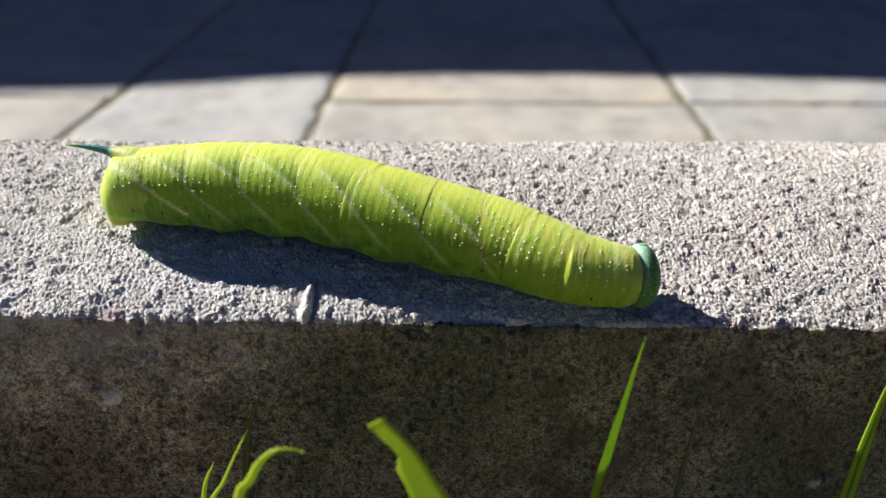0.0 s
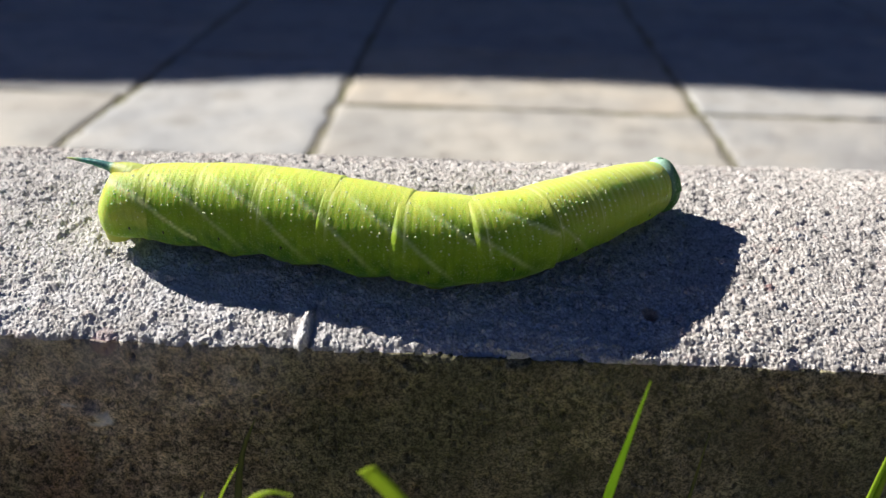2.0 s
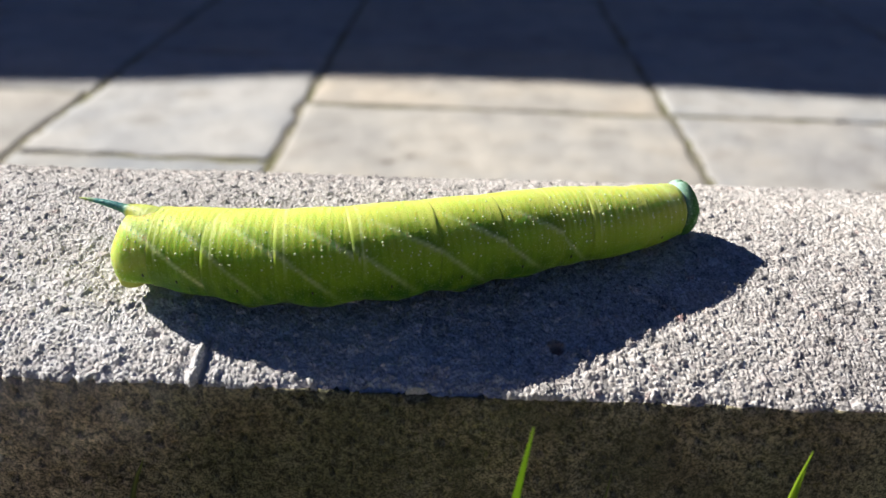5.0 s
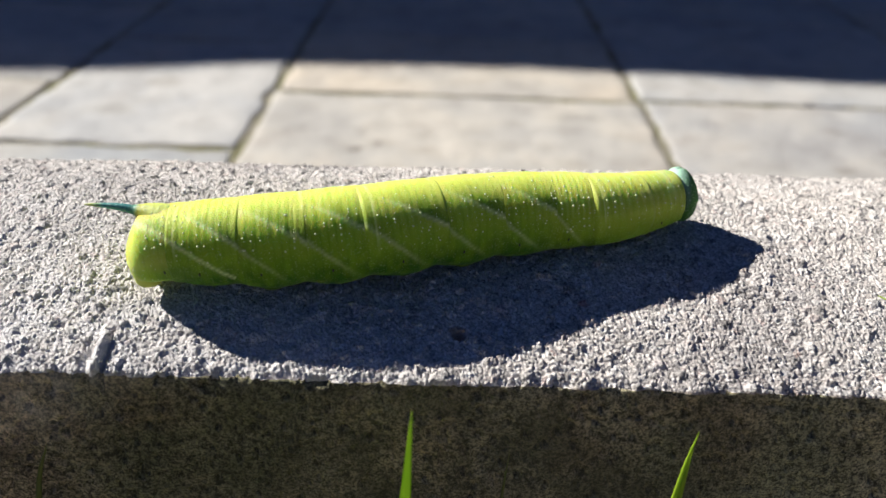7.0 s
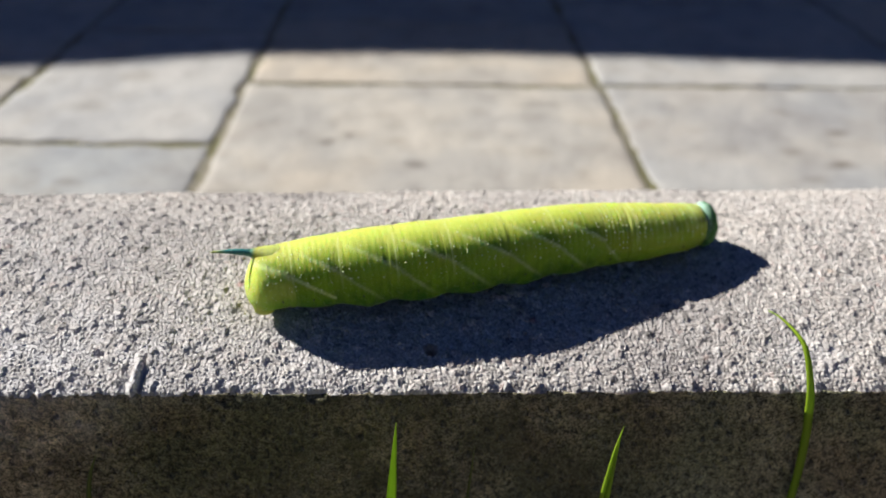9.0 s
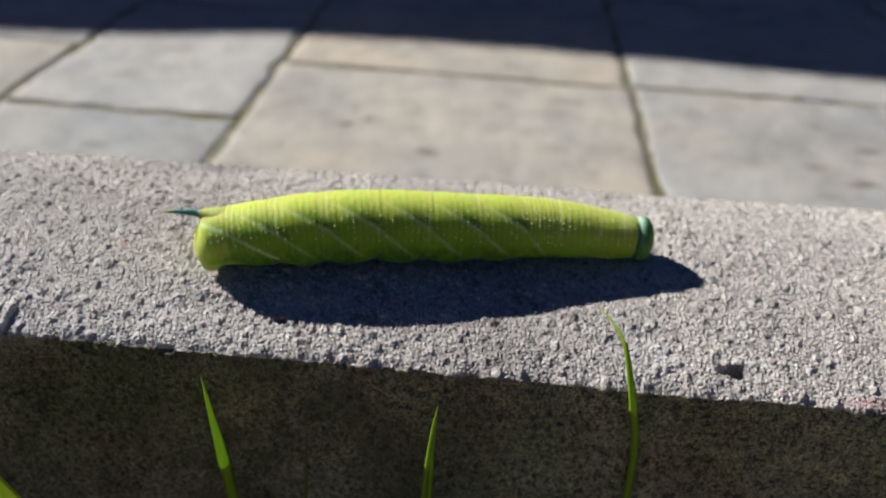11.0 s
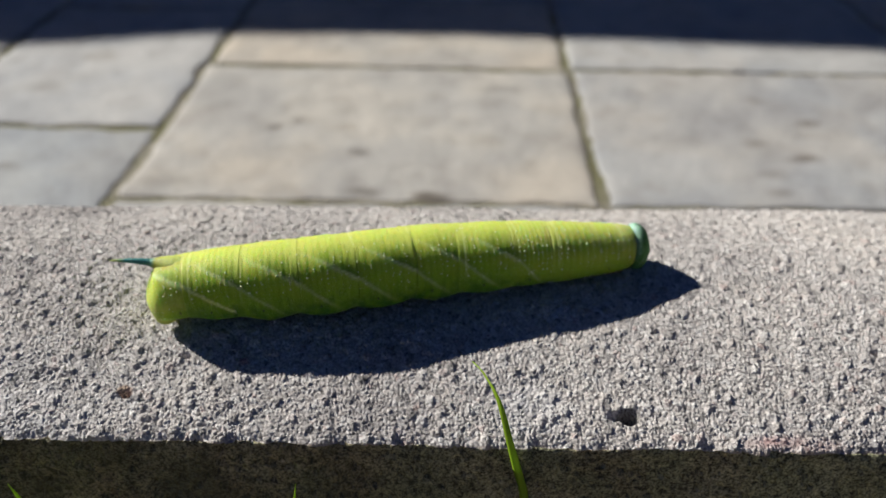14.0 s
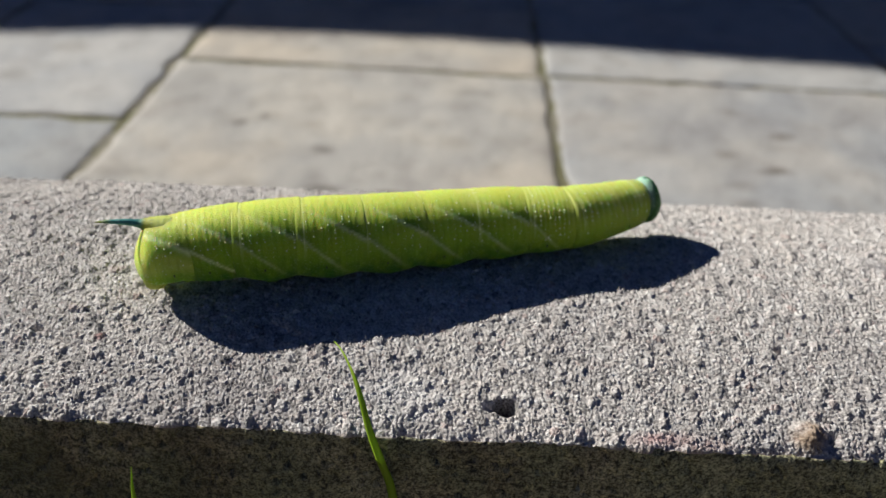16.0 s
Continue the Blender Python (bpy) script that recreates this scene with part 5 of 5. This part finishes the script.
    walk(pieces["abdomen_1"], [
        (0, pose(0.00704, -0.00215, 0.00509, -4.4, 8.5, -19.2)),
        (0.5, pose(0.00701, -0.00236, 0.00529, -4.4, 10.2, -18.2)),
        (1, pose(0.00776, -0.00045, 0.00587, -4.6, 1.5, 5.9)),
        (1.5, pose(0.00764, 0.00216, 0.00641, -4.2, -3.6, 24.4)),
        (2, pose(0.0079, 0.00394, 0.00683, -3.9, -4.2, 31.6)),
        (2.5, pose(0.00742, 0.00353, 0.00661, -4.1, -2.7, 27.1)),
        (3, pose(0.00715, 0.00366, 0.00649, -3.9, -3.2, 31.3)),
        (3.5, pose(0.00752, 0.00295, 0.00652, -4.2, -0.2, 23.8)),
        (4, pose(0.00792, 0.00271, 0.00677, -4.3, -1, 20.3)),
        (4.5, pose(0.00762, 0.00274, 0.00591, -4.4, -1.5, 15.4)),
        (5, pose(0.00766, 0.00295, 0.00569, -4.3, -0.1, 18.7)),
        (5.88, pose(0.0078, 0.00243, 0.00566, -4.4, 0, 14.6)),
        (6.7, pose(0.00793, 0.00194, 0.00564, -4.4, 0.2, 10.8)),
        (7.5, pose(0.00806, 0.00146, 0.00561, -4.5, 0.3, 7.1)),
        (8, pose(0.00786, 0.00168, 0.00534, -4.5, 2.1, 9.7)),
        (8.5, pose(0.00808, 0.00259, 0.00572, -4.4, 1.5, 16.1)),
        (9, pose(0.00802, 0.00207, 0.00549, -4.5, 1.4, 11.6)),
        (9.5, pose(0.00767, 0.0017, 0.0055, -4.5, 4.2, 12.7)),
        (10.38, pose(0.00786, 0.00151, 0.00557, -4.5, 3.4, 9.9)),
        (11.2, pose(0.00804, 0.00134, 0.00564, -4.6, 2.7, 7.3)),
        (12, pose(0.00822, 0.00117, 0.0057, -4.6, 2, 4.8)),
        (12.5, pose(0.00869, 0.00119, 0.00547, -4.6, 2.6, 5.9)),
        (13, pose(0.0091, 0.00169, 0.006, -4.5, 0.2, 11.3)),
        (13.5, pose(0.00865, 0.00107, 0.00571, -4.5, 0.2, 6)),
        (14, pose(0.00842, 0.00176, 0.00541, -4.5, 2.7, 11.6)),
        (14.5, pose(0.00848, 0.00229, 0.00562, -4.4, 2.1, 15.8)),
        (15, pose(0.00837, 0.0022, 0.00523, -4.5, 2.2, 9.3)),
        (15.5, pose(0.00891, 0.00231, 0.00561, -4.5, 3.5, 13.2)),
        (16, pose(0.00918, 0.00187, 0.00562, -4.5, -1.5, 9.5)),
    ])
    walk(pieces["thorax_3"], [
        (0, pose(0.01289, -0.0046, 0.00401, -4.3, 10.1, -21.5)),
        (0.5, pose(0.01289, -0.00422, 0.00431, -4.5, 8.1, -13.9)),
        (1, pose(0.01359, 0.00068, 0.00588, -4.4, -2.1, 16)),
        (1.5, pose(0.01327, 0.00511, 0.00694, -4, -5.7, 31)),
        (2, pose(0.01347, 0.00773, 0.00727, -3.7, -2.8, 36.3)),
        (2.5, pose(0.01318, 0.0066, 0.00679, -4.1, -0.5, 26.9)),
        (3, pose(0.01261, 0.00695, 0.00677, -4, -1.3, 29.1)),
        (3.5, pose(0.01347, 0.00576, 0.00649, -4.1, 0.8, 26)),
        (4, pose(0.01456, 0.00531, 0.00672, -4.2, 1.6, 22.2)),
        (4.5, pose(0.01419, 0.00458, 0.0061, -4.3, -1.8, 20.4)),
        (5, pose(0.01426, 0.00483, 0.0057, -4.4, -0.2, 17.3)),
        (5.88, pose(0.01444, 0.00403, 0.00568, -4.4, -0.2, 16.9)),
        (6.7, pose(0.01461, 0.00328, 0.00565, -4.4, -0.3, 16.5)),
        (7.5, pose(0.01477, 0.00255, 0.00563, -4.4, -0.3, 16.1)),
        (8, pose(0.01477, 0.00267, 0.00521, -4.5, 0.6, 10)),
        (8.5, pose(0.0149, 0.00432, 0.0055, -4.4, 2.9, 14)),
        (9, pose(0.01486, 0.00331, 0.00534, -4.5, 1.5, 12.1)),
        (9.5, pose(0.0139, 0.00287, 0.00506, -4.5, 3.9, 8.3)),
        (10.38, pose(0.01432, 0.00242, 0.00518, -4.5, 3.8, 6.3)),
        (11.2, pose(0.01472, 0.00199, 0.00529, -4.6, 3.8, 4.4)),
        (12, pose(0.01511, 0.00157, 0.0054, -4.6, 3.7, 2.5)),
        (12.5, pose(0.01582, 0.00183, 0.00504, -4.6, 4.5, 5.3)),
        (13, pose(0.01654, 0.00341, 0.00597, -4.4, 0.2, 16)),
        (13.5, pose(0.01546, 0.00222, 0.00567, -4.4, 0.3, 17)),
        (14, pose(0.01539, 0.00322, 0.00503, -4.5, 3.2, 12.8)),
        (14.5, pose(0.01544, 0.00431, 0.00529, -4.4, 3.6, 16.4)),
        (15, pose(0.01575, 0.00302, 0.00491, -4.6, 3.1, 4.1)),
        (15.5, pose(0.0164, 0.00402, 0.00503, -4.5, 4.9, 13.2)),
        (16, pose(0.01611, 0.00393, 0.00576, -4.2, -0.5, 24.9)),
    ])
    walk(pieces["thorax_2"], [
        (0, pose(0.01865, -0.00612, 0.00302, -4.6, 8.3, -4.9)),
        (0.5, pose(0.01875, -0.00489, 0.00364, -4.6, 5.5, 0.2)),
        (1, pose(0.01924, 0.00289, 0.0063, -4, -5.6, 28.7)),
        (1.5, pose(0.0187, 0.00887, 0.00765, -3.6, -6.3, 38.4)),
        (2, pose(0.01911, 0.01205, 0.00738, -3.5, 0.8, 38.6)),
        (2.5, pose(0.01929, 0.00933, 0.00671, -4.2, 1.6, 22.3)),
        (3, pose(0.01849, 0.01002, 0.0068, -4.1, 0.3, 27)),
        (3.5, pose(0.01946, 0.00865, 0.00631, -4.1, 2, 25.8)),
        (4, pose(0.0209, 0.008, 0.0064, -4.2, 3.4, 23.4)),
        (4.5, pose(0.02006, 0.00739, 0.00634, -4, -2.3, 27.9)),
        (5, pose(0.02049, 0.00752, 0.00576, -4, -0.6, 27.3)),
        (5.88, pose(0.02058, 0.00661, 0.00574, -4.1, -0.6, 26.1)),
        (6.7, pose(0.02066, 0.00576, 0.00571, -4.1, -0.7, 25.1)),
        (7.5, pose(0.02074, 0.00493, 0.00569, -4.2, -0.7, 24)),
        (8, pose(0.02124, 0.00425, 0.00518, -4.4, 0, 15.8)),
        (8.5, pose(0.02163, 0.00617, 0.00487, -4.4, 6.8, 16.3)),
        (9, pose(0.02142, 0.00512, 0.00509, -4.4, 2.4, 17.1)),
        (9.5, pose(0.02062, 0.00372, 0.00464, -4.5, 3, 6.8)),
        (10.38, pose(0.02102, 0.00304, 0.00471, -4.5, 3.8, 4.9)),
        (11.2, pose(0.0214, 0.0024, 0.00478, -4.6, 4.6, 3.1)),
        (12, pose(0.02176, 0.00178, 0.00484, -4.6, 5.3, 1.4)),
        (12.5, pose(0.02277, 0.00251, 0.00437, -4.6, 6.1, 5.7)),
        (13, pose(0.02333, 0.00567, 0.00594, -4.3, 0.2, 19.4)),
        (13.5, pose(0.0216, 0.00475, 0.00563, -4.1, 0.3, 24.5)),
        (14, pose(0.02199, 0.00485, 0.00463, -4.4, 3.4, 14.3)),
        (14.5, pose(0.02218, 0.0063, 0.00471, -4.4, 5.3, 16.7)),
        (15, pose(0.02258, 0.00331, 0.00447, -4.6, 3.9, 1.6)),
        (15.5, pose(0.02345, 0.00573, 0.00435, -4.5, 5.6, 13.8)),
        (16, pose(0.02205, 0.00713, 0.0058, -4, -0.2, 29.6)),
    ])
    walk(pieces["head"], [
        (0, pose(0.02443, -0.00541, 0.00232, -4.4, 5.8, 14.3)),
        (0.5, pose(0.02475, -0.00428, 0.00308, -4.5, 5.5, 8.9)),
        (1, pose(0.02427, 0.00657, 0.00707, -3.6, -7.5, 39.4)),
        (1.5, pose(0.02329, 0.0128, 0.00833, -3.5, -6.4, 40.4)),
        (2, pose(0.02412, 0.01612, 0.00721, -3.6, 1.2, 38.9)),
        (2.5, pose(0.02479, 0.01153, 0.00651, -4.2, 1.7, 22.2)),
        (3, pose(0.02374, 0.01269, 0.00675, -4.1, 0.2, 27.2)),
        (3.5, pose(0.02469, 0.01119, 0.00608, -4.1, 2.1, 25.8)),
        (4, pose(0.02634, 0.01038, 0.00602, -4.2, 3.4, 23.4)),
        (4.5, pose(0.02506, 0.01009, 0.00656, -4.1, -2.2, 27.5)),
        (5, pose(0.02568, 0.01034, 0.00583, -4.1, -0.6, 27.7)),
        (5.88, pose(0.02575, 0.00926, 0.0058, -4.1, -0.6, 26.2)),
        (6.7, pose(0.02582, 0.00825, 0.00578, -4.2, -0.6, 24.7)),
        (7.5, pose(0.02588, 0.00726, 0.00575, -4.2, -0.6, 23.3)),
        (8, pose(0.02674, 0.00586, 0.00519, -4.4, 0, 15.7)),
        (8.5, pose(0.0274, 0.00788, 0.0041, -4.4, 6.9, 16.4)),
        (9, pose(0.02707, 0.0069, 0.00484, -4.4, 2.4, 17)),
        (9.5, pose(0.0266, 0.0044, 0.00436, -4.5, 2.7, 6.5)),
        (10.38, pose(0.02694, 0.00353, 0.00433, -4.5, 3.6, 4.8)),
        (11.2, pose(0.02726, 0.00271, 0.00431, -4.6, 4.4, 3.1)),
        (12, pose(0.02757, 0.00191, 0.00428, -4.6, 5.2, 1.5)),
        (12.5, pose(0.02883, 0.00312, 0.0037, -4.6, 6.1, 5.7)),
        (13, pose(0.02923, 0.00775, 0.00592, -4.3, 0.2, 19)),
        (13.5, pose(0.02689, 0.00721, 0.0056, -4.2, 0.3, 23.7)),
        (14, pose(0.02772, 0.00632, 0.00428, -4.4, 3.4, 14.2)),
        (14.5, pose(0.02804, 0.00806, 0.00413, -4.4, 5.2, 16.6)),
        (15, pose(0.02854, 0.00346, 0.00406, -4.6, 3.8, 1.8)),
        (15.5, pose(0.02957, 0.00724, 0.00372, -4.5, 5.6, 13.8)),
        (16, pose(0.02723, 0.01007, 0.00582, -4, -0.3, 28.4)),
    ])


motions()
